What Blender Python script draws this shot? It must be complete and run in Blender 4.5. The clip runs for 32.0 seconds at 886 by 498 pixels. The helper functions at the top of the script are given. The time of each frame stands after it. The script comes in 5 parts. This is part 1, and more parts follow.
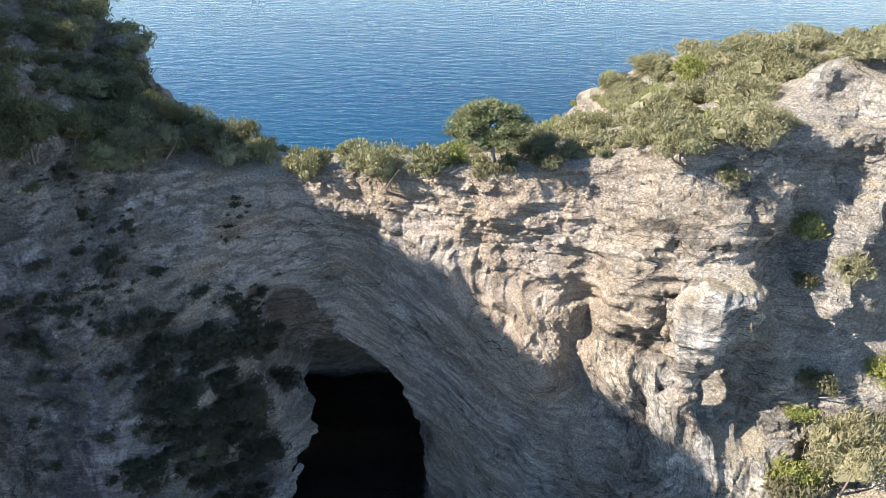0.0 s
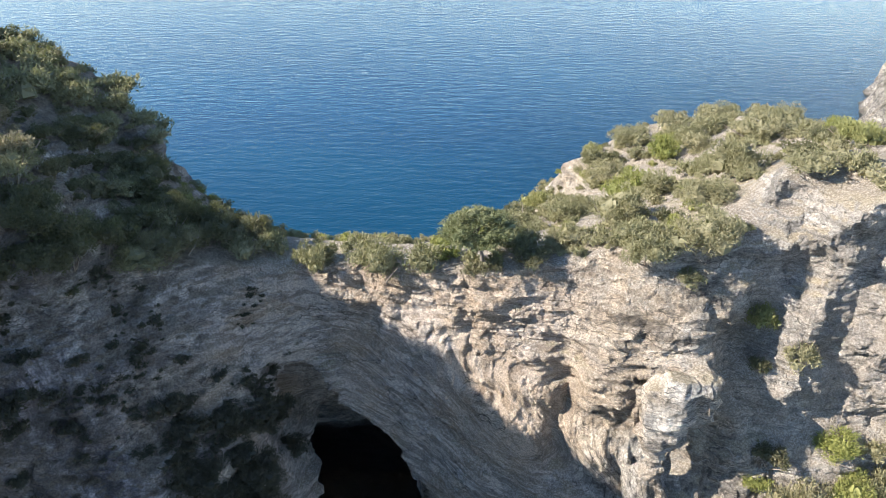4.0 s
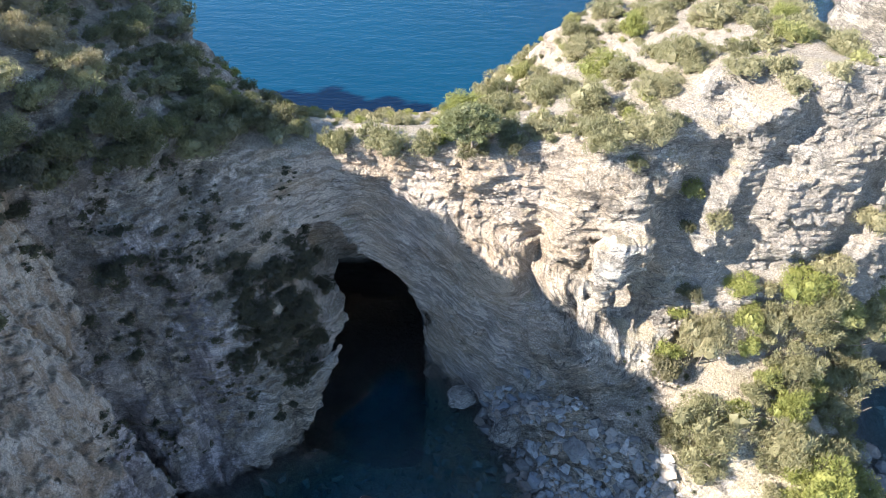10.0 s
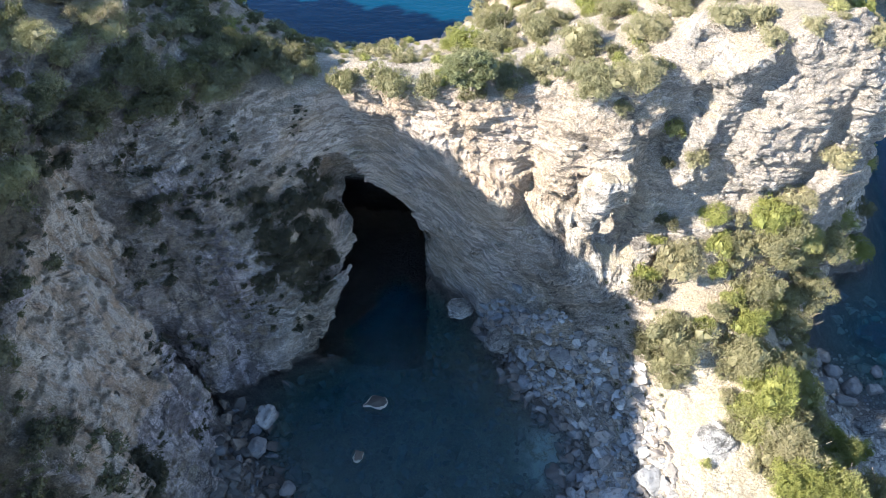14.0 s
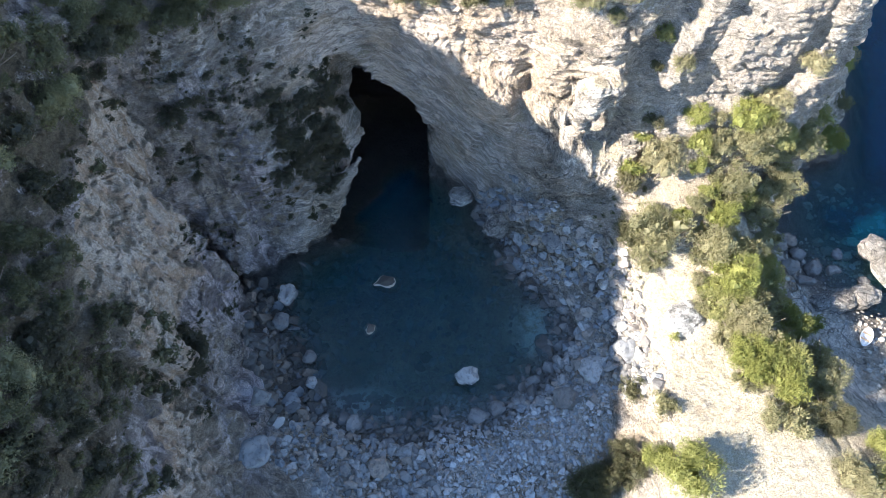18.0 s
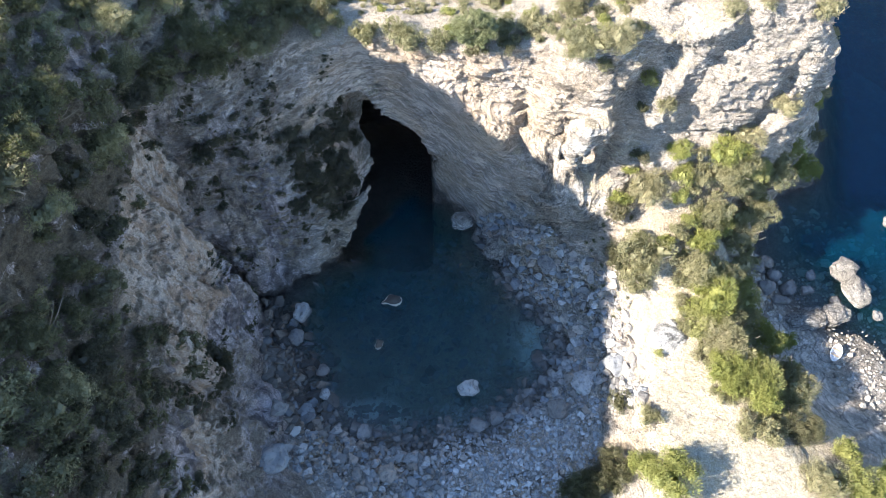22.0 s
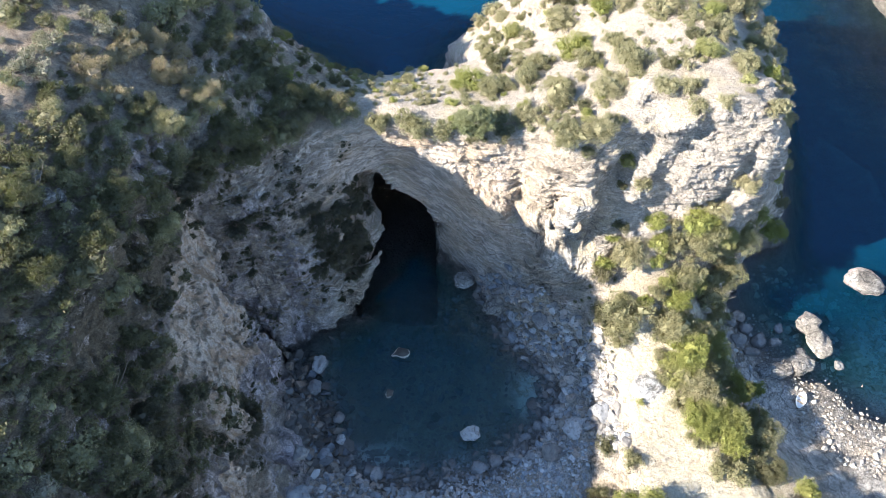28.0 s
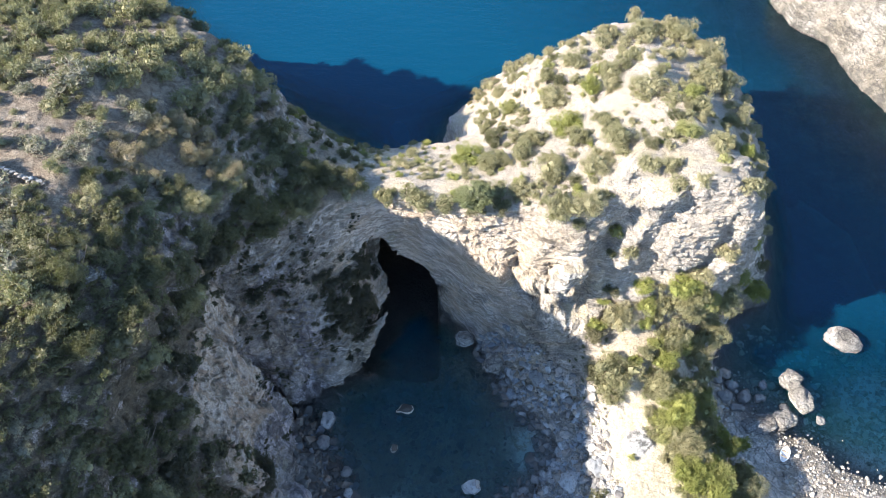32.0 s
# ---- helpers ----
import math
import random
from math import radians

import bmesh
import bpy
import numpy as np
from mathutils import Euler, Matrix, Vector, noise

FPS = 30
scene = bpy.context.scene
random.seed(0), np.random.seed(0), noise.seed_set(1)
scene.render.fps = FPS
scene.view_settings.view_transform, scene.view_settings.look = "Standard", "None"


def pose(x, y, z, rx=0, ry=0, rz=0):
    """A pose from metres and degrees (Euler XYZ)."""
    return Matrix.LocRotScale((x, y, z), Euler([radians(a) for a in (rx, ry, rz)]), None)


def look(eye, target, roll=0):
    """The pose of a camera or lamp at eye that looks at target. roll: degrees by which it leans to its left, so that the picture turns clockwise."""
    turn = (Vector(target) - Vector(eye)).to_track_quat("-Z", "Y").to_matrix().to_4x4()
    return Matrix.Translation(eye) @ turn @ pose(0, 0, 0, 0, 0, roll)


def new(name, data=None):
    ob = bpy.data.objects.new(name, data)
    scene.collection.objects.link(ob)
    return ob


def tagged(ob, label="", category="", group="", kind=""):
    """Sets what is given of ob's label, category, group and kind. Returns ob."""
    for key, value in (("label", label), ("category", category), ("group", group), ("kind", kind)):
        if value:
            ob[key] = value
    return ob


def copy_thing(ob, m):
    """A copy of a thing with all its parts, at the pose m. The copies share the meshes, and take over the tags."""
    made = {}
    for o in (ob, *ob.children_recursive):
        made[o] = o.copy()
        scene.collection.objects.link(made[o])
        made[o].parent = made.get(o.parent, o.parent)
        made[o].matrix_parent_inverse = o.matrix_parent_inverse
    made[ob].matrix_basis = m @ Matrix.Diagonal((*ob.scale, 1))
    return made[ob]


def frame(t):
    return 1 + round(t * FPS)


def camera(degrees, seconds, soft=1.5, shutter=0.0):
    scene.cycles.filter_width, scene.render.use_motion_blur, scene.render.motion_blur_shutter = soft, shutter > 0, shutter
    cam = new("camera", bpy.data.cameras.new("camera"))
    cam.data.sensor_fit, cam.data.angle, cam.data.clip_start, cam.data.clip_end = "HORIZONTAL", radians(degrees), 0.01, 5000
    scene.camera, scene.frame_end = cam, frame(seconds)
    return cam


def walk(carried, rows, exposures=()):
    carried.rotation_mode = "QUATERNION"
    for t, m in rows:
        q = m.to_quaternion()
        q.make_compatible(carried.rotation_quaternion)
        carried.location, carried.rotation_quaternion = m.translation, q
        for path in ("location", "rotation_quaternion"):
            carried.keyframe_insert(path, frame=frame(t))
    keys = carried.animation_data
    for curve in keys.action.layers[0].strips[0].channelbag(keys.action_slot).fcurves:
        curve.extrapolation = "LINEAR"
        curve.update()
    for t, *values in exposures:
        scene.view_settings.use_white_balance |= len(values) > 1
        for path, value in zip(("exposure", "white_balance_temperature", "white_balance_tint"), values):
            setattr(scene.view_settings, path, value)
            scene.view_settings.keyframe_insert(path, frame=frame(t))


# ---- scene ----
cam = camera(63.3, 32.0, soft=0.6)
PATH = [
    (0, (0.496, 0.863, 40.87), (0.472, 2.611, 39.897), -0.3),
    (0.5, (0.523, 0.761, 41.684), (0.499, 2.509, 40.713), -0.3),
    (1, (0.549, 0.656, 42.498), (0.527, 2.406, 41.531), -0.3),
    (1.5, (0.574, 0.545, 43.314), (0.553, 2.297, 42.35), -0.4),
    (2, (0.598, 0.421, 44.131), (0.579, 2.175, 43.17), -0.4),
    (2.5, (0.62, 0.277, 44.95), (0.603, 2.033, 43.993), -0.4),
    (3, (0.641, 0.107, 45.77), (0.625, 1.866, 44.818), -0.4),
    (3.5, (0.662, -0.089, 46.592), (0.647, 1.669, 45.64), -0.4),
    (5.5, (0.541, -5.24, 50.002), (0.541, -3.482, 49.048), -0.4),
    (6, (0.479, -6.21, 50.863), (0.482, -4.452, 49.91), -0.4),
    (6.5, (0.41, -6.449, 51.727), (0.416, -4.777, 50.63), -0.4),
    (7, (0.343, -6.665, 52.59), (0.35, -5.108, 51.334), -0.4),
    (7.5, (0.276, -6.849, 53.454), (0.285, -5.302, 52.187), -0.4),
    (8, (0.212, -7.002, 54.323), (0.223, -5.454, 53.057), -0.4),
    (8.5, (0.15, -7.127, 55.196), (0.163, -5.596, 53.908), -0.3),
    (9, (0.092, -7.227, 56.071), (0.106, -5.73, 54.745), -0.3),
    (9.5, (0.037, -7.311, 56.948), (0.052, -5.839, 55.593), -0.3),
    (10, (-0.014, -7.383, 57.825), (0.002, -5.937, 56.444), -0.3),
    (10.5, (-0.062, -7.449, 58.703), (-0.045, -6.051, 57.273), -0.3),
    (11, (-0.108, -7.516, 59.581), (-0.09, -6.151, 58.119), -0.2),
    (11.5, (-0.152, -7.585, 60.46), (-0.134, -6.229, 58.99), -0.2),
    (12, (-0.197, -7.661, 61.339), (-0.179, -6.388, 59.797), -0.2),
    (12.5, (-0.243, -7.743, 62.218), (-0.225, -6.545, 60.616), -0.2),
    (13, (-0.291, -7.831, 63.095), (-0.272, -6.637, 61.491), -0.1),
    (13.5, (-0.343, -7.926, 63.969), (-0.322, -6.731, 62.366), -0.1),
    (14, (-0.399, -8.027, 64.838), (-0.377, -6.83, 63.235), -0.0),
    (14.5, (-0.461, -8.132, 65.697), (-0.439, -6.993, 64.053), 0.1),
    (15, (-0.532, -8.237, 66.546), (-0.511, -7.237, 64.814), 0.1),
    (15.5, (-0.611, -8.34, 67.385), (-0.589, -7.369, 65.637), 0.2),
    (17.5, (-0.955, -8.74, 70.713), (-0.931, -7.869, 68.913), 0.6),
    (18, (-1.043, -8.844, 71.541), (-1.017, -7.974, 69.741), 0.6),
    (18.5, (-1.13, -8.955, 72.367), (-1.104, -8.083, 70.567), 0.7),
    (19, (-1.218, -9.071, 73.188), (-1.19, -8.198, 71.389), 0.8),
    (19.5, (-1.305, -9.192, 74.005), (-1.276, -8.317, 72.207), 0.9),
    (20, (-1.391, -9.315, 74.817), (-1.361, -8.438, 73.02), 0.9),
    (20.5, (-1.478, -9.437, 75.623), (-1.446, -8.559, 73.826), 1.0),
    (21, (-1.564, -9.557, 76.423), (-1.532, -8.677, 74.627), 1.0),
    (21.5, (-1.65, -9.674, 77.218), (-1.617, -8.792, 75.422), 1.1),
    (22, (-1.735, -9.787, 78.01), (-1.702, -8.906, 76.215), 1.1),
    (22.5, (-1.818, -9.898, 78.806), (-1.784, -9.015, 77.011), 1.1),
    (23, (-1.898, -10.004, 79.609), (-1.863, -9.12, 77.815), 1.2),
    (23.5, (-1.975, -10.104, 80.425), (-1.939, -9.22, 78.631), 1.2),
    (24, (-2.047, -10.198, 81.252), (-2.011, -9.313, 79.459), 1.2),
    (24.5, (-2.115, -10.287, 82.092), (-2.079, -9.401, 80.299), 1.2),
    (25, (-2.179, -10.371, 82.94), (-2.142, -9.485, 81.147), 1.2),
    (25.5, (-2.239, -10.452, 83.794), (-2.203, -9.565, 82.002), 1.2),
    (27.5, (-2.469, -10.765, 87.224), (-2.432, -9.845, 85.448), 1.1),
    (28, (-2.526, -10.842, 88.078), (-2.487, -9.886, 86.322), 1.1),
    (28.5, (-2.583, -10.918, 88.929), (-2.543, -9.94, 87.185), 1.1),
    (29, (-2.641, -10.993, 89.774), (-2.6, -9.997, 88.04), 1.1),
    (29.5, (-2.699, -11.066, 90.614), (-2.657, -10.053, 88.89), 1.1),
    (30, (-2.758, -11.138, 91.448), (-2.716, -10.108, 89.734), 1.1),
    (30.5, (-2.819, -11.21, 92.276), (-2.776, -10.171, 90.567), 1.1),
    (31, (-2.88, -11.281, 93.099), (-2.837, -10.237, 91.394), 1.1),
    (31.5, (-2.942, -11.353, 93.918), (-2.898, -10.303, 92.217), 1.1),
    (32, (-3.004, -11.425, 94.736), (-2.96, -10.369, 93.038), 1.1),
]
EXPOSURES = [(0, 1.6), (3, 1.53), (6, 1.54), (7, 1.83), (9, 2.0), (13, 2.09), (24, 2.18), (28, 2.1), (32, 2.08)]
walk(cam, [(t, look(eye, target, roll)) for t, eye, target, roll in PATH], EXPOSURES)

# ---- sky and sun ----
SUN_ELEVATION, SUN_HEADING = 33.0, 12.0  # degrees; heading: the way the light travels, from +x towards +y
world = bpy.data.worlds.new("sky")
scene.world = world
world.use_nodes = True
wn = world.node_tree
sky = wn.nodes.new("ShaderNodeTexSky")
sky.sky_type, sky.sun_disc = "NISHITA", False
sky.dust_density, sky.ozone_density = 0.03, 4.4
sky.sun_elevation, sky.sun_rotation = radians(SUN_ELEVATION), radians(-90.0 - SUN_HEADING)
wn.links.new(sky.outputs[0], wn.nodes["Background"].inputs[0])
wn.nodes["Background"].inputs[1].default_value = 0.105
sun = new("sun", bpy.data.lights.new("sun", "SUN"))
sun.data.energy, sun.data.angle, sun.data.color = 4.4, radians(0.5), (1.0, 0.94, 0.86)
_h, _e = radians(SUN_HEADING), radians(SUN_ELEVATION)
_way = Vector((math.cos(_h) * math.cos(_e), math.sin(_h) * math.cos(_e), -math.sin(_e)))
sun.matrix_world = Matrix.Translation((-100, 40, 120)) @ _way.to_track_quat("-Z", "Y").to_matrix().to_4x4()

# ---- materials ----
class Nodes:
    """A small writer of shader nodes."""

    def __init__(self, name):
        self.mat = bpy.data.materials.new(name)
        self.mat.use_nodes = True
        self.tree = self.mat.node_tree
        self.out = self.tree.nodes["Material Output"]
        self.bsdf = self.tree.nodes["Principled BSDF"]

    def put(self, socket, value):
        if isinstance(value, bpy.types.NodeSocket):
            self.tree.links.new(value, socket)
        elif value is not None:
            socket.default_value = value

    def node(self, kind, **values):
        n = self.tree.nodes.new(kind)
        for key, value in values.items():
            self.put(n.inputs[key.replace("_", " ")], value)
        return n

    def math(self, op, a, b=None, c=None, clamp=False):
        n = self.tree.nodes.new("ShaderNodeMath")
        n.operation, n.use_clamp = op, clamp
        for s, v in zip(n.inputs, (a, b, c)):
            self.put(s, v)
        return n.outputs[0]

    def mix(self, fac, a, b, blend="MIX"):
        n = self.tree.nodes.new("ShaderNodeMix")
        n.data_type, n.blend_type = "RGBA", blend
        for s, v in zip((n.inputs[0], n.inputs[6], n.inputs[7]), (fac, a, b)):
            self.put(s, (*v, 1.0) if isinstance(v, tuple) and len(v) == 3 else v)
        return n.outputs[2]

    def noise(self, at, scale, detail=4.0, rough=0.6, distortion=0.0):
        n = self.node("ShaderNodeTexNoise", Vector=at, Scale=scale, Detail=detail, Roughness=rough, Distortion=distortion)
        return n.outputs[0]

    def ramp(self, fac, lo, hi):
        n = self.tree.nodes.new("ShaderNodeMapRange")
        n.interpolation_type = "SMOOTHSTEP"
        for key, value in ((0, fac), (1, lo), (2, hi)):
            self.put(n.inputs[key], value)
        return n.outputs[0]

    def stretch(self, at, scale, turn=(0, 0, 0)):
        n = self.node("ShaderNodeMapping", Vector=at)
        n.inputs["Scale"].default_value = scale
        n.inputs["Rotation"].default_value = [radians(a) for a in turn]
        return n.outputs[0]

    def bump(self, height, strength, distance, normal=None):
        return self.node("ShaderNodeBump", Height=height, Strength=strength, Distance=distance, Normal=normal).outputs[0]

    def attr(self, name):
        n = self.tree.nodes.new("ShaderNodeAttribute")
        n.attribute_name = name
        return n.outputs["Fac"]

    def place(self):
        return self.tree.nodes.new("ShaderNodeNewGeometry").outputs["Position"]


def rock_material(name, pale, mid, dark, rust, soil, folded=False):
    m = Nodes(name)
    at = m.place()
    tilt = (9, -14, 0)
    along = at
    if folded:
        axes = m.node("ShaderNodeSeparateXYZ", Vector=at)
        along = m.node("ShaderNodeCombineXYZ", X=axes.outputs[0], Y=axes.outputs[1], Z=m.attr("bed")).outputs[0]
        tilt = (0, 0, 0)
    bands = m.noise(m.stretch(along, (0.12, 0.12, 1.3), tilt), 1.0, 6.0, 0.62, 0.5)
    fine_bands = m.noise(m.stretch(along, (0.6, 0.6, 2.8), tilt), 1.0, 5.0, 0.62, 1.2)
    seams = m.noise(m.stretch(along, (0.4, 0.4, 2.4), tilt), 1.0, 4.0, 0.6, 0.7)
    patches = m.noise(at, 0.13, 5.0, 0.6, 0.3)
    grain = m.noise(at, 1.8, 8.0, 0.72)
    speck = m.noise(at, 8.0, 5.0, 0.75)
    joints = m.tree.nodes.new("ShaderNodeTexVoronoi")
    joints.feature = "DISTANCE_TO_EDGE"
    wobble = m.node("ShaderNodeVectorMath", Vector=m.stretch(at, (0.8, 0.8, 1.9), tilt))
    shake = m.node("ShaderNodeTexNoise", Vector=at, Scale=1.1, Detail=3.0)
    m.tree.links.new(shake.outputs[1], wobble.inputs[1])
    m.put(joints.inputs["Vector"], wobble.outputs[0])
    m.put(joints.inputs["Scale"], 0.9)
    crack = m.math("SUBTRACT", 1.0, m.ramp(joints.outputs["Distance"], 0.0, 0.035))
    rocky = m.math("SUBTRACT", 1.0, m.attr("soil"))
    crack = m.math("MULTIPLY", crack, m.math("MULTIPLY", rocky, m.ramp(m.noise(at, 0.5, 3.0), 0.5, 0.66)))
    tone = m.math("ADD", m.math("MULTIPLY", bands, 0.68), m.math("MULTIPLY", fine_bands, 0.32))
    base = m.mix(m.ramp(tone, 0.45, 0.56), mid, pale)
    base = m.mix(m.math("MULTIPLY", m.ramp(patches, 0.42, 0.62), 0.6), base, rust)
    base = m.mix(m.math("MULTIPLY", m.ramp(m.noise(at, 0.4, 4.0, 0.6), 0.52, 0.66), 0.45), base, dark)
    base = m.mix(m.math("MULTIPLY", m.ramp(grain, 0.54, 0.64), 0.45), base, dark)
    for scale, low, high in ((0.28, 0.74, 1.22), (0.75, 0.68, 1.22), (2.4, 0.74, 1.2)):
        chips = m.node("ShaderNodeTexVoronoi", Vector=wobble.outputs[0], Scale=scale)
        tint = m.math("ADD", low, m.math("MULTIPLY", m.node("ShaderNodeSeparateColor", Color=chips.outputs["Color"]).outputs[0], high - low))
        shade = m.tree.nodes.new("ShaderNodeCombineColor")
        for s in shade.inputs:
            m.put(s, tint)
        base = m.mix(0.9, base, shade.outputs[0], "MULTIPLY")
    seam = m.math("SUBTRACT", 1.0, m.ramp(m.math("ABSOLUTE", m.math("SUBTRACT", seams, 0.5)), 0.0, 0.022))
    base = m.mix(m.math("MULTIPLY", m.math("MULTIPLY", seam, rocky), 0.42), base, tuple(c * 0.55 for c in dark))
    for space, scale, share in ((along, (0.42, 0.42, 2.1), 0.7), (at, (1.05, 1.05, 0.28), m.math("MULTIPLY", m.attr("west"), 0.8)) if folded else (at, (0.6, 0.6, 1.2), 0.6)):
        joint = m.tree.nodes.new("ShaderNodeTexVoronoi")
        joint.feature = "DISTANCE_TO_EDGE"
        bent = m.node("ShaderNodeVectorMath", Vector=m.stretch(space, scale))
        bend = m.node("ShaderNodeTexNoise", Vector=at, Scale=0.7, Detail=4.0)
        m.tree.links.new(bend.outputs[1], bent.inputs[1])
        m.put(joint.inputs["Vector"], bent.outputs[0])
        m.put(joint.inputs["Scale"], 1.0)
        line = m.math("SUBTRACT", 1.0, m.ramp(joint.outputs["Distance"], 0.012, 0.055))
        line = m.math("MULTIPLY", m.math("MULTIPLY", line, rocky), m.ramp(m.noise(at, 0.33, 4.0, 0.65), 0.44, 0.56))
        base = m.mix(m.math("MULTIPLY", line, share), base, tuple(c * 0.5 for c in dark))
    veins = m.noise(m.stretch(at, (0.7, 0.7, 1.6), tilt), 1.0, 7.0, 0.7, 0.8)
    base = m.mix(m.math("MULTIPLY", m.ramp(veins, 0.56, 0.68), 0.5), base, tuple(min(1, c * 1.22) for c in pale))
    base = m.mix(m.math("MULTIPLY", m.ramp(veins, 0.44, 0.34), 0.35), base, tuple(c * 0.8 for c in dark))
    stain = m.math("MULTIPLY", m.attr("litter"), m.ramp(m.noise(m.stretch(at, (1, 1, 0.5)), 0.3, 6.0, 0.68, 0.5), 0.48, 0.58))
    base = m.mix(m.math("MULTIPLY", stain, 0.25), base, (0.15, 0.125, 0.10))
    if folded:
        # the arch: thin tan and grey sheets, edge on, paled for bounced light
        leaves = m.noise(m.stretch(along, (0.45, 0.45, 2.6)), 1.0, 4.0, 0.62, 0.7)
        sheet_tone = m.mix(m.ramp(leaves, 0.43, 0.57), (0.50, 0.405, 0.335), (0.96, 0.82, 0.70))
        sheet_tone = m.mix(m.math("MULTIPLY", m.ramp(patches, 0.45, 0.6), 0.45), sheet_tone, (0.66, 0.47, 0.29))
        base = m.mix(m.math("MULTIPLY", m.attr("thin"), 0.72), base, sheet_tone)
        # the west wall: weathered blue-grey, with long upright streaks
        streak = m.noise(m.stretch(at, (0.55, 0.55, 0.07)), 1.0, 6.0, 0.66, 0.5)
        weathered = m.mix(m.ramp(streak, 0.45, 0.56), (0.86, 0.75, 0.75), (0.29, 0.245, 0.25))
        weathered = m.mix(m.ramp(fine_bands, 0.42, 0.6), weathered, m.mix(1.0, weathered, (0.58, 0.57, 0.59), "MULTIPLY"))
        base = m.mix(m.math("MULTIPLY", m.attr("west"), m.math("ADD", 0.38, m.math("MULTIPLY", m.ramp(patches, 0.6, 0.4), 0.5))), base, weathered)
        # upper west wall: dark blotches, part lichen, part shade put into the colour
        shade_lichen = m.math("MULTIPLY", m.attr("shade_lichen"), m.ramp(m.noise(at, 0.45, 6.0, 0.68, 0.4), 0.42, 0.54))
        base = m.mix(m.math("MULTIPLY", shade_lichen, 0.62), base, (0.17, 0.145, 0.125))
    base = m.mix(m.math("MULTIPLY", m.attr("scar"), m.ramp(grain, 0.25, 0.5)), base, m.mix(m.ramp(m.noise(m.stretch(at, (0.9, 0.9, 0.16)), 1.0, 6.0, 0.68, 0.6), 0.42, 0.58), (0.80, 0.67, 0.56), (0.60, 0.43, 0.31)))
    base = m.mix(m.math("MULTIPLY", crack, 0.75), base, tuple(c * 0.45 for c in dark))
    if folded:
        crag = m.mix(m.ramp(grain, 0.4, 0.6), (0.60, 0.54, 0.475), (0.40, 0.36, 0.315))
        base = m.mix(m.math("MULTIPLY", m.attr("crag"), m.math("ADD", 0.25, m.math("MULTIPLY", m.ramp(patches, 0.4, 0.6), 0.45))), base, crag)
    earth = m.mix(m.ramp(m.noise(at, 1.1, 8.0, 0.75), 0.38, 0.62), soil, tuple(c * 0.76 for c in soil))
    earth = m.mix(m.math("MULTIPLY", m.ramp(speck, 0.5, 0.62), 0.6), earth, pale)
    earth = m.mix(m.math("MULTIPLY", m.ramp(m.noise(at, 0.22, 4.0, 0.6), 0.48, 0.62), 0.65), earth, (0.60, 0.50, 0.335) if folded else (0.33, 0.25, 0.14))
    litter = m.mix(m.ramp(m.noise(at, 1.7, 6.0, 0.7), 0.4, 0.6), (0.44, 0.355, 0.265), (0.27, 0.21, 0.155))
    earth = m.mix(m.math("MULTIPLY", m.attr("litter"), m.ramp(m.noise(at, 0.35, 5.0, 0.65), 0.72, 0.56)), earth, litter)
    if folded:
        dust = m.mix(m.ramp(m.noise(at, 2.2, 6.0, 0.7), 0.4, 0.62), (0.80, 0.715, 0.55), (0.66, 0.55, 0.37))
        dust = m.mix(m.math("MULTIPLY", m.ramp(m.noise(at, 0.3, 5.0, 0.65), 0.56, 0.66), 0.6), dust, (0.50, 0.38, 0.27))
        earth = m.mix(m.math("MULTIPLY", m.attr("trodden"), 0.9), earth, dust)
    base = m.mix(m.math("MULTIPLY", m.attr("soil"), m.ramp(m.noise(at, 0.6, 6.0, 0.7), 0.32, 0.46)), base, earth)
    # the steep scrub slope: ground darkened between the shrubs
    base = m.mix(m.math("MULTIPLY", m.attr("dark_slope"), m.ramp(m.noise(at, 0.5, 6.0, 0.7), 0.66, 0.52)), base, m.mix(0.7, litter, (0.10, 0.085, 0.06)))
    wet = m.attr("wet")
    base = m.mix(m.math("MULTIPLY", wet, 0.84), base, tuple(c * 0.3 for c in mid))
    if folded:
        base = m.mix(m.math("MULTIPLY", m.attr("gravel"), m.ramp(m.noise(at, 0.8, 5.0, 0.65), 0.36, 0.56)), base, m.mix(m.ramp(speck, 0.4, 0.6), (0.88, 0.87, 0.82), (0.55, 0.54, 0.5)))
    base = m.mix(m.ramp(speck, 0.55, 0.45), base, m.mix(1.0, base, (0.70, 0.69, 0.69), "MULTIPLY"))
    m.put(m.bsdf.inputs["Base Color"], base)
    m.put(m.bsdf.inputs["Roughness"], m.math("SUBTRACT", 0.9, m.math("MULTIPLY", wet, 0.35)))
    m.put(m.bsdf.inputs["Specular IOR Level"], 0.25)
    height = m.math("ADD", m.math("MULTIPLY", fine_bands, 0.4), m.math("SUBTRACT", grain, m.math("MULTIPLY", crack, 0.6)))
    m.put(m.bsdf.inputs["Normal"], m.bump(height, 1.0, 0.8, m.bump(speck, 1.0, 0.13)))
    return m.mat


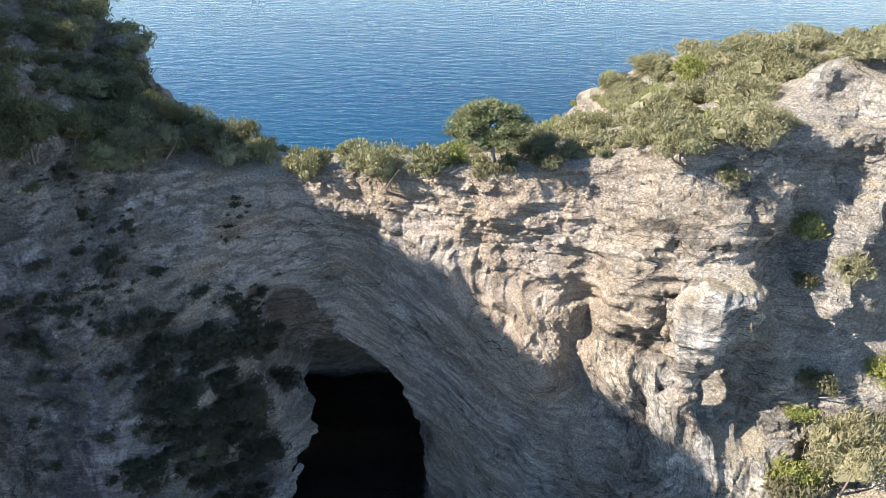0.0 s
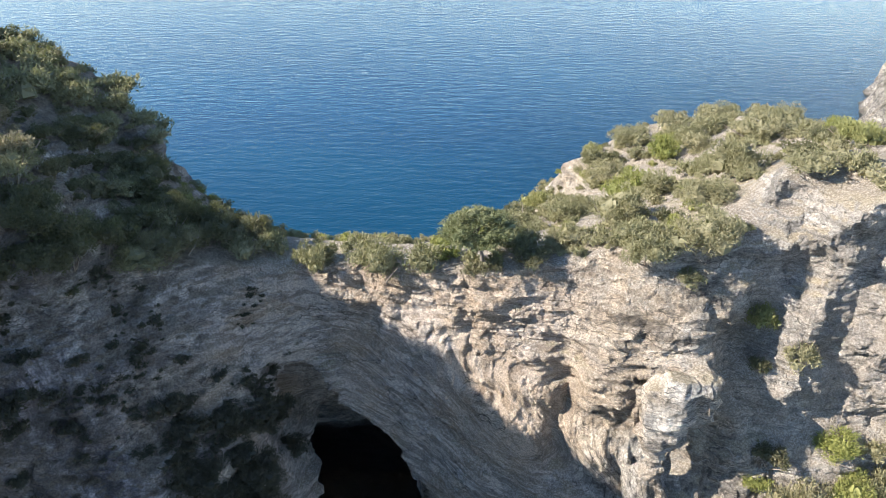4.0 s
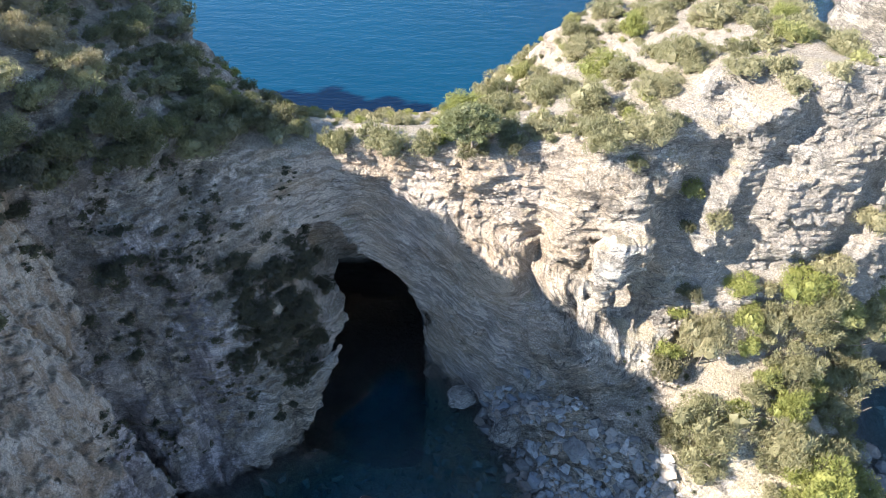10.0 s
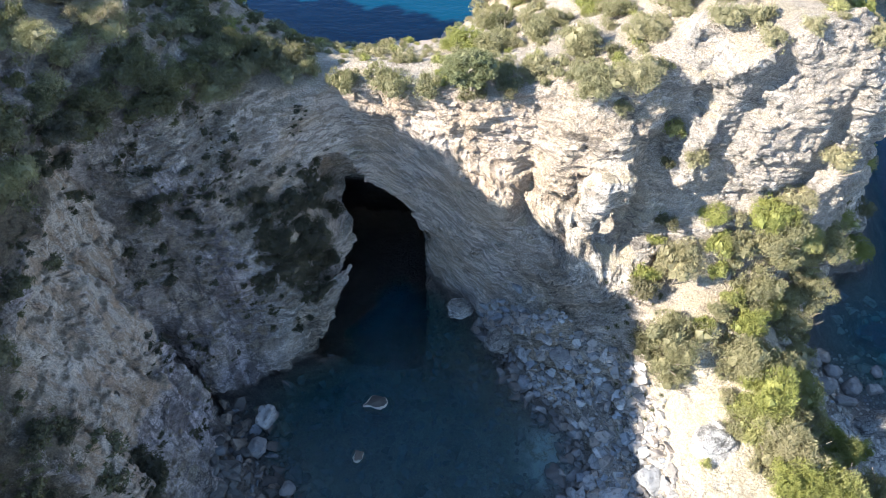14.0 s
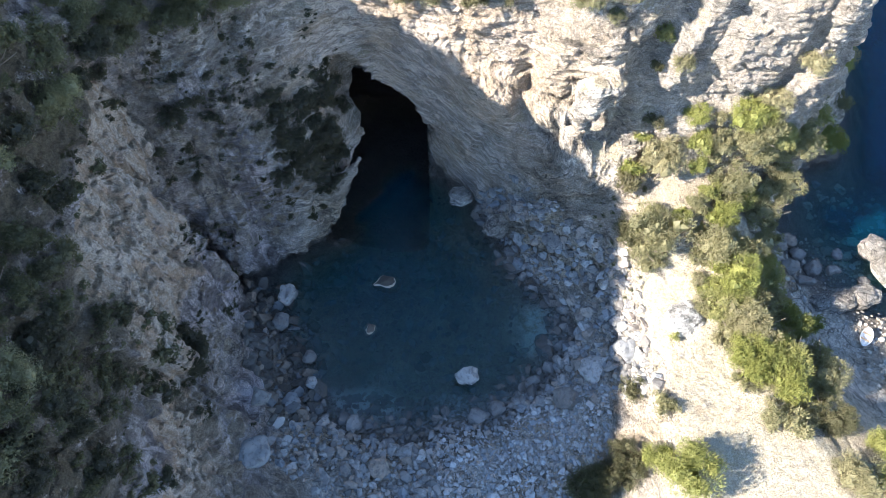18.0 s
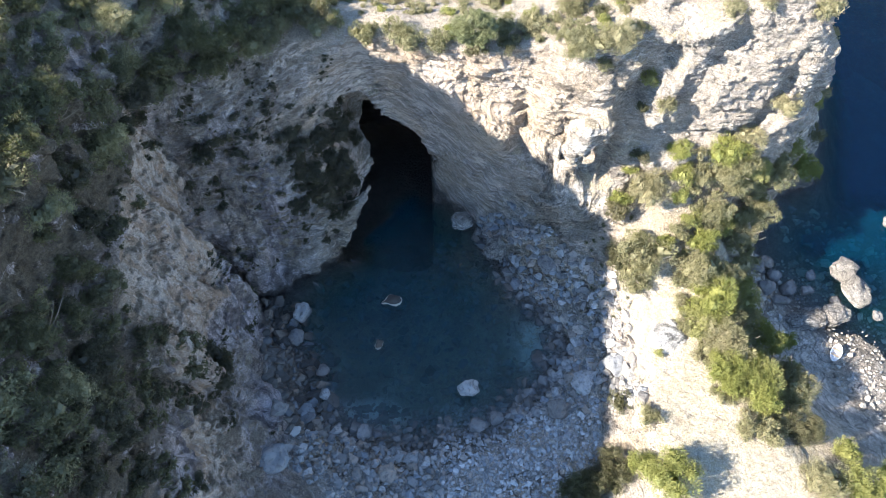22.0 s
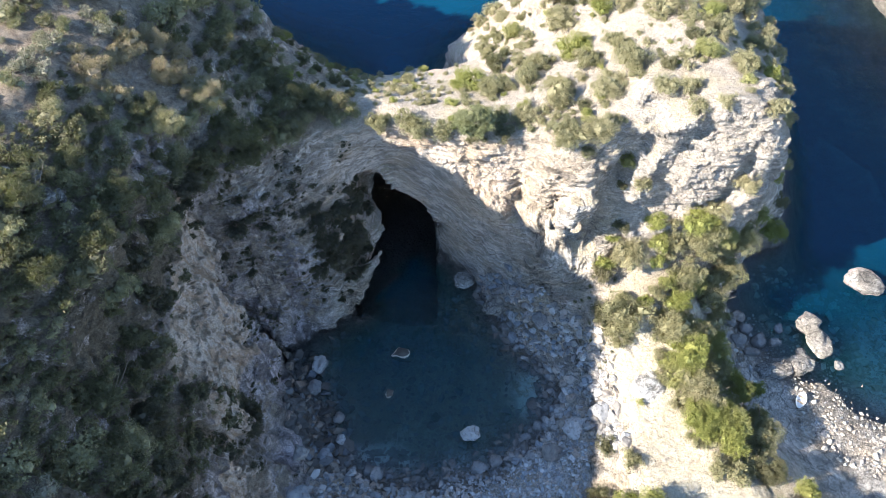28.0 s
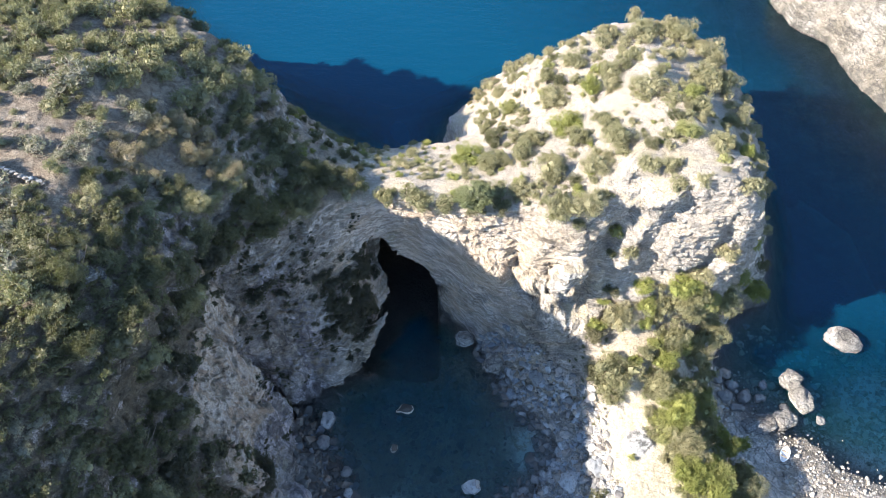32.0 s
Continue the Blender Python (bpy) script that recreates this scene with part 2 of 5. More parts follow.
def leaf_material(name, a, b, c):
    """a, b: the leaves' two greens; c: now and then a dry or young tint."""
    m = Nodes(name)
    isle = m.tree.nodes.new("ShaderNodeNewGeometry").outputs["Random Per Island"]
    whole = m.tree.nodes.new("ShaderNodeObjectInfo").outputs["Random"]
    col = m.mix(isle, a, b)
    col = m.mix(m.math("MULTIPLY", m.ramp(whole, 0.35, 1.0), 0.55), col, c)
    m.put(m.bsdf.inputs["Base Color"], col)
    m.put(m.bsdf.inputs["Roughness"], 0.6)
    m.put(m.bsdf.inputs["Specular IOR Level"], 0.3)
    see = m.node("ShaderNodeBsdfTranslucent", Color=m.mix(0.4, col, (0.35, 0.42, 0.06)))
    both = m.node("ShaderNodeMixShader", Fac=0.22)
    m.tree.links.new(m.bsdf.outputs[0], both.inputs[1])
    m.tree.links.new(see.outputs[0], both.inputs[2])
    m.tree.links.new(both.outputs[0], m.out.inputs[0])
    return m.mat


def bark_material(name, a, b):
    m = Nodes(name)
    at = m.place()
    m.put(m.bsdf.inputs["Base Color"], m.mix(m.noise(m.stretch(at, (6, 6, 1.5)), 2.0), a, b))
    m.put(m.bsdf.inputs["Roughness"], 0.9)
    return m.mat


def stone_material(name, pale, mid, dark, drowned=0.72, salt=False):
    m = Nodes(name)
    at = m.place()
    one = m.tree.nodes.new("ShaderNodeObjectInfo").outputs["Random"]
    isle = m.tree.nodes.new("ShaderNodeNewGeometry").outputs["Random Per Island"]
    pick = m.math("FRACT", m.math("ADD", one, isle))
    grain = m.noise(at, 2.5, 6.0, 0.7)
    col = m.mix(pick, mid, pale)
    col = m.mix(m.math("MULTIPLY", m.ramp(m.math("FRACT", m.math("MULTIPLY", pick, 7.3)), 0.62, 0.9), 0.6), col, (0.40, 0.31, 0.23))
    col = m.mix(m.math("MULTIPLY", m.ramp(m.math("FRACT", m.math("MULTIPLY", pick, 13.7)), 0.75, 0.95), 0.6), col, (0.24, 0.27, 0.30))
    col = m.mix(m.math("MULTIPLY", m.ramp(grain, 0.48, 0.66), 0.6), col, dark)
    z = m.node("ShaderNodeSeparateXYZ", Vector=at).outputs[2]
    low = m.ramp(m.math("ADD", z, m.math("MULTIPLY", grain, 0.5)), 1.0, 0.35)
    col = m.mix(m.math("MULTIPLY", low, drowned), col, tuple(v * 0.34 for v in mid))
    if salt:
        line = m.math("ABSOLUTE", m.math("SUBTRACT", z, m.math("MULTIPLY", m.noise(at, 1.5), 0.10)))
        col = m.mix(m.math("MULTIPLY", m.ramp(line, 0.075, 0.035), m.ramp(m.noise(at, 0.9, 3.0), 0.36, 0.5)), col, (0.52, 0.46, 0.36))
    m.put(m.bsdf.inputs["Base Color"], col)
    m.put(m.bsdf.inputs["Roughness"], 0.85)
    m.put(m.bsdf.inputs["Normal"], m.bump(grain, 0.8, 0.2))
    return m.mat


def water_material():
    """Clear water: light dims with the depth, red first, and what scatters back grows with it; gloss on top."""
    m = Nodes("sea_water")
    at = m.place()
    depth = m.attr("depth")
    deep = m.math("SUBTRACT", 1.0, m.math("POWER", 2.718, m.math("MULTIPLY", depth, -0.08)))
    swell = m.noise(m.stretch(at, (0.22, 0.5, 0.2), (0, 0, 12)), 1.0, 5.0, 0.62)
    ripple = m.noise(m.stretch(at, (1.3, 2.4, 1.0), (0, 0, 12)), 1.0, 4.0, 0.6)
    wide = m.noise(m.stretch(at, (0.010, 0.016, 0.01)), 1.0, 3.0, 0.5)
    normal = m.bump(swell, 0.20, 1.0, m.bump(ripple, 0.24, 0.12))
    blue = m.mix(m.ramp(wide, 0.35, 0.65), (0.0004, 0.035, 0.074), (0.0006, 0.045, 0.090))
    body = m.node("ShaderNodeBsdfDiffuse", Color=m.mix(m.ramp(depth, 0.4, 1.7), (0.008, 0.12, 0.105), blue))
    tint = m.tree.nodes.new("ShaderNodeCombineColor")
    for socket, k in zip(tint.inputs, (-0.42, -0.07, -0.05)):
        m.put(socket, m.math("POWER", 2.718, m.math("MULTIPLY", depth, k)))
    clear = m.node("ShaderNodeBsdfTransparent", Color=tint.outputs[0])
    under = m.node("ShaderNodeMixShader", Fac=deep)
    m.tree.links.new(clear.outputs[0], under.inputs[1])
    m.tree.links.new(body.outputs[0], under.inputs[2])
    gloss = m.node("ShaderNodeBsdfGlossy", Roughness=0.06, Normal=normal)
    gloss.inputs["Color"].default_value = (1, 1, 1, 1)
    fresnel = m.node("ShaderNodeFresnel", IOR=1.33, Normal=normal)
    top = m.node("ShaderNodeMixShader", Fac=fresnel.outputs[0])
    m.tree.links.new(under.outputs[0], top.inputs[1])
    m.tree.links.new(gloss.outputs[0], top.inputs[2])
    m.tree.links.new(top.outputs[0], m.out.inputs[0])
    return m.mat


ROCK = rock_material("bedded_rock", (0.77, 0.705, 0.62), (0.57, 0.51, 0.435), (0.20, 0.18, 0.16), (0.62, 0.455, 0.29), (0.60, 0.505, 0.395), True)
FAR_ROCK = rock_material("pale_sea_rock", (0.60, 0.57, 0.52), (0.46, 0.43, 0.38), (0.22, 0.21, 0.20), (0.50, 0.43, 0.34), (0.48, 0.43, 0.35))
BAY_ROCK = rock_material("grey_sea_boulder", (0.56, 0.54, 0.50), (0.40, 0.38, 0.35), (0.16, 0.15, 0.14), (0.42, 0.36, 0.29), (0.40, 0.36, 0.30))
WHITE_ROCK = rock_material("white_boulder_rock", (0.84, 0.81, 0.75), (0.74, 0.70, 0.64), (0.40, 0.37, 0.33), (0.70, 0.62, 0.52), (0.6, 0.55, 0.45))
COAST = rock_material("tan_coast_rock", (0.50, 0.45, 0.385), (0.34, 0.305, 0.255), (0.14, 0.13, 0.12), (0.36, 0.30, 0.22), (0.45, 0.40, 0.33))
STONE = stone_material("beach_stone", (0.47, 0.445, 0.41), (0.18, 0.165, 0.15), (0.10, 0.09, 0.085))
REEF_STONE = stone_material("reef_stone", (0.16, 0.14, 0.11), (0.08, 0.07, 0.055), (0.035, 0.03, 0.03), 0.5, True)
WET_STONE = stone_material("wet_dark_stone", (0.17, 0.155, 0.135), (0.085, 0.075, 0.065), (0.04, 0.035, 0.03), 0.4)
SHINGLE = stone_material("pale_shingle", (0.62, 0.60, 0.57), (0.33, 0.31, 0.29), (0.16, 0.15, 0.14))
BAY_STONE = stone_material("bay_gravel", (0.56, 0.51, 0.43), (0.27, 0.24, 0.20), (0.13, 0.11, 0.10), 0.25)
WATER = water_material()
LEAF_GREY = leaf_material("grey_green_leaves", (0.165, 0.153, 0.08), (0.29, 0.264, 0.15), (0.335, 0.29, 0.175))
LEAF_DARK = leaf_material("dark_green_leaves", (0.072, 0.069, 0.038), (0.142, 0.131, 0.072), (0.205, 0.175, 0.105))
LEAF_HEATH = leaf_material("grey_brown_heath", (0.18, 0.165, 0.12), (0.30, 0.27, 0.205), (0.34, 0.285, 0.21))
# brown-green leaves of the shaded wall, with its shade put into the colour
LEAF_SHADED = leaf_material("shaded_brown_leaves", (0.048, 0.045, 0.033), (0.092, 0.082, 0.057), (0.12, 0.10, 0.07))
LEAF_BRIGHT = leaf_material("yellow_green_leaves", (0.17, 0.185, 0.05), (0.29, 0.285, 0.09), (0.31, 0.285, 0.14))
LEAF_DRY = leaf_material("dry_straw_leaves", (0.25, 0.20, 0.12), (0.33, 0.27, 0.18), (0.28, 0.21, 0.13))
LEAF_PINE = leaf_material("pine_needles", (0.105, 0.118, 0.055), (0.20, 0.205, 0.10), (0.24, 0.23, 0.12))
BARK = bark_material("grey_bark", (0.16, 0.12, 0.09), (0.28, 0.24, 0.20))

# ---- the land: break lines of the plan, as (x, y, height) ----
class Lattice:
    """Smooth value noise on a repeating lattice of random numbers."""

    def __init__(self, seed, n=32):
        self.n, self.table = n, np.random.RandomState(seed).uniform(-1, 1, (n, n, n)).astype(np.float32)

    def __call__(self, x, y, z):
        n, t = self.n, self.table
        i, j, k = np.floor(x).astype(np.int32), np.floor(y).astype(np.int32), np.floor(z).astype(np.int32)
        fx, fy, fz = x - i, y - j, z - k
        fx, fy, fz = fx * fx * (3 - 2 * fx), fy * fy * (3 - 2 * fy), fz * fz * (3 - 2 * fz)
        i, j, k, i1, j1, k1 = i % n, j % n, k % n, (i + 1) % n, (j + 1) % n, (k + 1) % n
        a = t[i, j, k] * (1 - fx) + t[i1, j, k] * fx
        b = t[i, j1, k] * (1 - fx) + t[i1, j1, k] * fx
        c = t[i, j, k1] * (1 - fx) + t[i1, j, k1] * fx
        d = t[i, j1, k1] * (1 - fx) + t[i1, j1, k1] * fx
        return (a * (1 - fy) + b * fy) * (1 - fz) + (c * (1 - fy) + d * fy) * fz


NA, NB, NC, ND = Lattice(3), Lattice(5), Lattice(8), Lattice(13)


def ease(v, lo, hi):
    f = np.clip((v - lo) / (hi - lo), 0, 1)
    return f * f * (3 - 2 * f)


X0, X1, Y0, Y1, RES = -76, 70, -18, 108, 0.5
LINES = dict(
    # pool
    pool_shore=[(-17.5, 16.3, 0), (-20, 17.5, 0), (-20, 20.3, 0), (-22.2, 22.4, 0), (-23.4, 23.3, 0), (-19, 23.9, 0), (-15.5, 25.6, 0), (-13, 28.3, 0), (-10, 31.2, 0), (-7.6, 34, 0), (-5, 36.8, 0), (-1.2, 37.3, 0), (0, 35, 0), (1.5, 33.5, 0), (4, 31.5, 0), (5.5, 27, 0), (8, 23, 0), (10.5, 21, 0), (13, 18, 0), (13.5, 15.5, 0), (11, 12, 0), (9, 9.5, 0), (5, 7, 0), (0, 5.8, 0), (-5, 5, 0), (-10, 6, 0), (-13, 8, 0), (-15, 10.5, 0), (-16.5, 14, 0), (-17.5, 16.3, 0)],
    pool_bed=[(-14, 21, -1.6), (-8, 24, -3.2), (-1, 24, -3.0), (3, 21, -2.0)],
    pool_deep=[(-9, 30, -5), (-4, 35, -6)],
    pool_shallow=[(-11, 12, -0.9), (-5, 10, -0.9), (2, 10, -0.8), (8, 14, -0.8), (10, 18, -0.6)],
    # west wall and buttress
    wall_9=[(-22, -14, 9), (-22.5, 0, 9), (-22.9, 8, 9), (-22.2, 14, 9), (-20.4, 19.6, 9.3), (-23.4, 22.4, 9), (-24.0, 23.7, 9), (-22.8, 24.6, 9), (-19.5, 25.6, 8.5), (-15.3, 26.9, 8.5), (-12.4, 29.0, 8.5), (-9.6, 31.3, 9), (-7.5, 33.0, 9)],
    wall_16=[(-23.2, -14, 16), (-23.6, 1, 15.5), (-23.9, 10, 16), (-23.6, 16, 16), (-24.2, 22, 16), (-24.7, 24.4, 16), (-22.6, 26, 16.4), (-17.8, 28.9, 16), (-14.3, 30.3, 15.5), (-11.5, 34, 16), (-10, 37.5, 17.5)],
    wall_24=[(-25.8, -14, 24), (-25, 4, 23.5), (-25.7, 12.5, 22), (-25.2, 20, 25), (-25.4, 25, 23.5), (-24.2, 29.8, 24), (-19.5, 32.3, 23.8), (-16.5, 36, 25)],
    west_slope_low=[(-27, -14, 30), (-27.5, 3, 28), (-28, 12, 29.5), (-26.4, 18, 30.5), (-26, 26, 29), (-22.5, 32.5, 30), (-19, 37.5, 27.2)],
    west_slope_mid=[(-34, -14, 36), (-33, 5, 34.5), (-29, 12, 37.2), (-28.2, 18, 38.5), (-28.5, 26, 36.6), (-26, 36, 34), (-22, 44, 28.5), (-18.5, 44, 26.5)],
    west_top=[(-43, -14, 42), (-42, 5, 42), (-35, 14, 42.3), (-34, 20, 42), (-37.5, 27, 41), (-37.8, 32, 41), (-33, 40, 37.5), (-41, 46, 41)],
    west_ridge=[(-76, -14, 47), (-74, 20, 48), (-66, 36, 46), (-60, 50, 42), (-50, 60, 36.5)],
    west_rise=[(-50, -14, 42.5), (-52, 5, 43.5), (-52, 20, 44.5), (-54, 34, 43)],
    west_back=[(-62, 78, 30), (-48, 72, 32), (-38, 65, 33.5), (-32, 60, 33.5), (-27.5, 56, 32.3), (-24, 53, 30.3), (-22, 51.5, 27.8), (-20, 53, 23.5), (-17, 55, 19), (-12, 54.7, 15.9)],
    west_shore=[(-76, 108, 0), (-52, 96, 0), (-40, 84, 0), (-29, 75.5, 0), (-20, 70, 0), (-13, 64.5, 0), (-8, 60, 0), (-4, 58, 0), (-0.5, 60, 0)],
    # arch
    arch_rim=[(-19.5, 33.2, 25), (-17.5, 37, 26.3), (-13, 39, 24.8), (-9, 39.9, 24.2), (-6, 39.5, 24.6), (-3.3, 38.2, 25.4), (0, 37.2, 25.6), (2.9, 36.6, 25.8), (6.5, 36.6, 26), (8.5, 36.8, 26.2), (12, 35.7, 27.8), (15, 34.6, 28.6), (18, 35, 27.5), (20.5, 34.6, 27)],
    arch_back=[(-12, 54.5, 15.9), (-6, 53, 18), (0.6, 52.4, 19.5), (2.5, 56, 17)],
    face_mid=[(-8.5, 38.4, 18), (-5, 37.9, 16), (-1, 36.9, 12), (1.5, 35.6, 13), (4.5, 34.6, 16.5), (8, 34.2, 19), (10.5, 32.5, 20), (12.6, 30.7, 21), (14.6, 30.3, 22), (15.8, 32.4, 22), (17.4, 33.5, 22.5), (19, 33.7, 23)],
    face_low=[(1.5, 34.7, 5), (4, 33.8, 8), (7, 33.4, 10), (11, 32.0, 12), (14, 30.6, 13), (17, 30.4, 13.2)],
    arch_top=[(-17, 43.5, 25.8), (-10, 43, 24.2), (-4, 42, 24.6), (2, 41, 25), (7, 42, 25.3)],
    talus=[(5, 32.5, 2.5), (8, 29.5, 5), (12, 26.5, 6.2), (15, 23, 6), (17.5, 18, 4.5), (17.5, 12, 3.6), (15.5, 6, 3.2), (14, 1, 3), (13, -12, 4)],
    beach=[(-18.5, 4, 2.2), (-15.5, 6.4, 1.6), (-8, 1, 2), (3, 1, 1.9), (10, 3, 2)],
    beach_back=[(-20, -16, 4), (0, -16, 3.5), (12, -16, 4.5)],
    # ridge towards the headland
    ridge=[(19.5, 28.4, 11.5), (22.5, 24.5, 11), (22.9, 20, 8.7), (22.3, 15.3, 6.2), (20.8, 11, 7), (20.3, 5, 8.3), (22, -4, 9), (24, -16, 10)],
    ridge_flat=[(25.5, 11, 7.4), (28, 8, 7.8), (32, 2, 8.3), (35, -8, 9)],
    ridge_east=[(27.5, 25, 10.5), (27.5, 20, 8.5), (28.5, 14, 6.5), (32, 9, 6.2), (37, 3, 6), (43, -8, 6)],
    ridge_foot=[(34, 27.5, 4), (34, 21, 2.4), (37, 14.5, 1.6), (44, 10, 1.6), (52, 6, 2), (70, -4, 4)],
    # headland
    bench=[(20.5, 33.3, 20.5), (24, 33.0, 19.5), (28, 31.8, 20.5), (33, 32, 20), (36.5, 32, 15)],
    bench_low=[(19.5, 29.4, 13), (23.5, 29.5, 14.5), (28, 28, 13), (33, 29.4, 10)],
    south_edge=[(22, 34.4, 28), (24.5, 34.6, 31.2), (28, 35.2, 33.9), (31, 35, 33.4), (34, 34.2, 28.3), (38.5, 35.2, 20)],
    crest=[(20, 38, 31), (24, 41, 31.5), (29.7, 43, 31.5), (28, 52, 29), (27, 62, 27)],
    west_flank=[(5.3, 47, 22.3), (8, 52, 22), (15, 51, 23.3), (13, 58, 22.5)],
    flank_low=[(0.6, 58, 11), (1.4, 64, 11.5), (2, 68, 7.5), (6, 70.5, 11), (13, 75, 13)],
    east_edge=[(32, 38, 33), (37, 42, 27), (40.5, 46, 23), (41, 54, 22.5), (40, 63, 22.2), (37.5, 68, 23.2), (32, 71, 24), (24.5, 71, 24), (17.5, 66.5, 23.5), (12, 61, 22.7)],
    head_shore=[(-0.5, 60, 0), (-0.5, 67, 0), (4, 73.5, 0), (12, 80, 0), (22, 84, 0), (33, 84, 0), (43, 79, 0), (49.5, 69, 0), (51.5, 57, 0), (50.5, 46, 0), (47, 37, 0), (42, 35.3, 0), (38.5, 31.5, 0), (37, 28, 0), (38, 24.5, 0), (41.5, 20, 0), (45, 17.5, 0), (48, 15, 0), (52, 12.5, 0), (57, 9.5, 0), (70, 3, 0)],
    # sea bed
    bay_bed=[(46, 22, -0.7), (52, 18, -0.9), (60, 14, -0.8), (70, 10, -0.8)],
    bay_mid=[(44, 29, -3.2), (52, 27, -2.6), (60, 24, -1.6), (70, 20, -1.6)],
    bay_deep=[(52, 36, -4.5), (58, 50, -6), (60, 70, -7), (48, 92, -8), (20, 96, -8), (-2, 84, -8), (-22, 86, -8), (-45, 104, -8)],
    cleft_bed=[(-4, 64, -5), (-8, 72, -7)],
)


def solve_heights():
    """A membrane through the break lines, from coarse to fine."""
    nx, ny = round((X1 - X0) / RES) + 1, round((Y1 - Y0) / RES) + 1
    fixed, value = np.zeros((nx, ny), bool), np.zeros((nx, ny))
    for line in LINES.values():
        p = np.array(line, float)
        for a, b in zip(p[:-1], p[1:]):
            for f in np.linspace(0, 1, int(np.linalg.norm(b - a) * 5) + 2):
                x, y, z = a + f * (b - a)
                i, j = round((x - X0) / RES), round((y - Y0) / RES)
                if 0 <= i < nx and 0 <= j < ny:
                    fixed[i, j], value[i, j] = True, z
    h = None
    for step in (32, 16, 8, 4, 2, 1):
        m, n = -(-nx // step), -(-ny // step)
        total, count = np.zeros((m, n)), np.zeros((m, n))
        i, j = np.nonzero(fixed)
        np.add.at(total, (i // step, j // step), value[i, j])
        np.add.at(count, (i // step, j // step), 1)
        on, want = count > 0, total / np.maximum(count, 1)
        h = np.full((m, n), 5.0) if h is None else np.repeat(np.repeat(h, 2, 0), 2, 1)[:m, :n]
        for _ in range(400):
            h[on] = want[on]
            q = np.pad(h, 1, mode="edge")
            h = (q[:-2, 1:-1] + q[2:, 1:-1] + q[1:-1, :-2] + q[1:-1, 2:]) / 4
        h[on] = want[on]
    return h


HEIGHTS = solve_heights()


def height_at(x, y):
    """The plain height of the plan, without relief."""
    u, v = np.clip((np.asarray(x, float) - X0) / RES, 0, HEIGHTS.shape[0] - 1.001), np.clip((np.asarray(y, float) - Y0) / RES, 0, HEIGHTS.shape[1] - 1.001)
    i, j = u.astype(int), v.astype(int)
    u, v = u - i, v - j
    return (HEIGHTS[i, j] * (1 - u) + HEIGHTS[i + 1, j] * u) * (1 - v) + (HEIGHTS[i, j + 1] * (1 - u) + HEIGHTS[i + 1, j + 1] * u) * v


# The mouth of the cave in the arch, seen from the pool: (x, z)
MOUTH = [(-14, -9), (-13, 0), (-10.8, 4.5), (-8.1, 8.6), (-10.6, 12.5), (-10.4, 16.2), (-8.8, 17.4), (-6.2, 13.6), (-3.4, 9.6), (-0.9, 5.6), (-1.4, 2.5), (-1.5, -9)]


def outline_distance(px, pz, outline):
    """Distance to an outline, negative inside."""
    best, inside = np.full(px.shape, 1e9, np.float32), np.zeros(px.shape, bool)
    for (ax, az), (bx, bz) in zip(outline, outline[1:] + outline[:1]):
        ex, ez = bx - ax, bz - az
        f = np.clip(((px - ax) * ex + (pz - az) * ez) / (ex * ex + ez * ez), 0, 1)
        best = np.minimum(best, np.hypot(px - ax - f * ex, pz - az - f * ez))
        cross = (az > pz) != (bz > pz)
        inside ^= cross & (px < ex * (pz - az) / (ez if ez else 1e-9) + ax)
    return np.where(inside, -best, best)


def blocks(x, y, b, lattice, size, tall):
    """A number for each block between joints and beds."""
    u = x / size + 0.35 * NA(x * 0.3, y * 0.3, b * 0.3)
    v = y / size + 0.35 * NB(x * 0.3, y * 0.3, b * 0.3)
    w = b / tall + 0.25 * NC(x * 0.2, y * 0.2, b * 0.5)
    i, j, k = (np.floor(q).astype(np.int32) % lattice.n for q in (u + 0.5 * (np.floor(w) % 2), v, w))
    return lattice.table[i, j, k]


def bedding(x, y, z):
    """Height above the beds of the rock: an upfold over the cave, dipping steeply east of it, and gently tilted elsewhere."""
    low = ease(23.5 - z - 0.5 * np.maximum(x + 2, 0), 0, 7)
    fold = np.where(x > -6.5, 0.72 * np.minimum(x + 6.5, 12), -0.14 * np.maximum(x + 6.5, -14)) * (0.12 + 0.88 * low)
    return z + fold * ease(y, 24, 30) + 0.10 * x * ease(-y, -30, -24) + 0.10 * y + 1.1 * NA(x * 0.07, y * 0.07, z * 0.07)


def facets(x, y, z, size, seed, joint=0.16):
    """Angular blocks: every cell has a plane face of its own tilt, and the joints between are recessed."""
    u, v, w = x / size + seed * 3.7, y / size + seed * 1.9, z / size
    i, j, k = (np.floor(q).astype(np.int32) for q in (u, v, w))
    n = NA.n
    first = np.full(u.shape, 9.0, np.float32)
    second = first.copy()
    face = np.zeros(u.shape, np.float32)
    for a in (-1, 0, 1):
        for b in (-1, 0, 1):
            for c in (-1, 0, 1):
                p, q, r = i + a, j + b, k + c
                cell = (p % n, q % n, r % n)
                ja, jb, jc = NA.table[cell], NB.table[cell], NC.table[cell]
                du, dv, dw = u - p - 0.5 - 0.42 * ja, v - q - 0.5 - 0.42 * jb, w - r - 0.5 - 0.42 * jc
                d = np.sqrt(du * du + dv * dv + dw * dw)
                near = d < first
                second = np.where(near, first, np.minimum(second, d))
                first = np.where(near, d, first)
                face = np.where(near, 0.9 * (jb * du + jc * dv + ja * dw) + 0.45 * ND.table[cell], face)
    return face * (0.25 + 0.75 * ease(second - first, 0, joint)) - 0.22 * (1 - ease(second - first, 0, joint * 0.6))


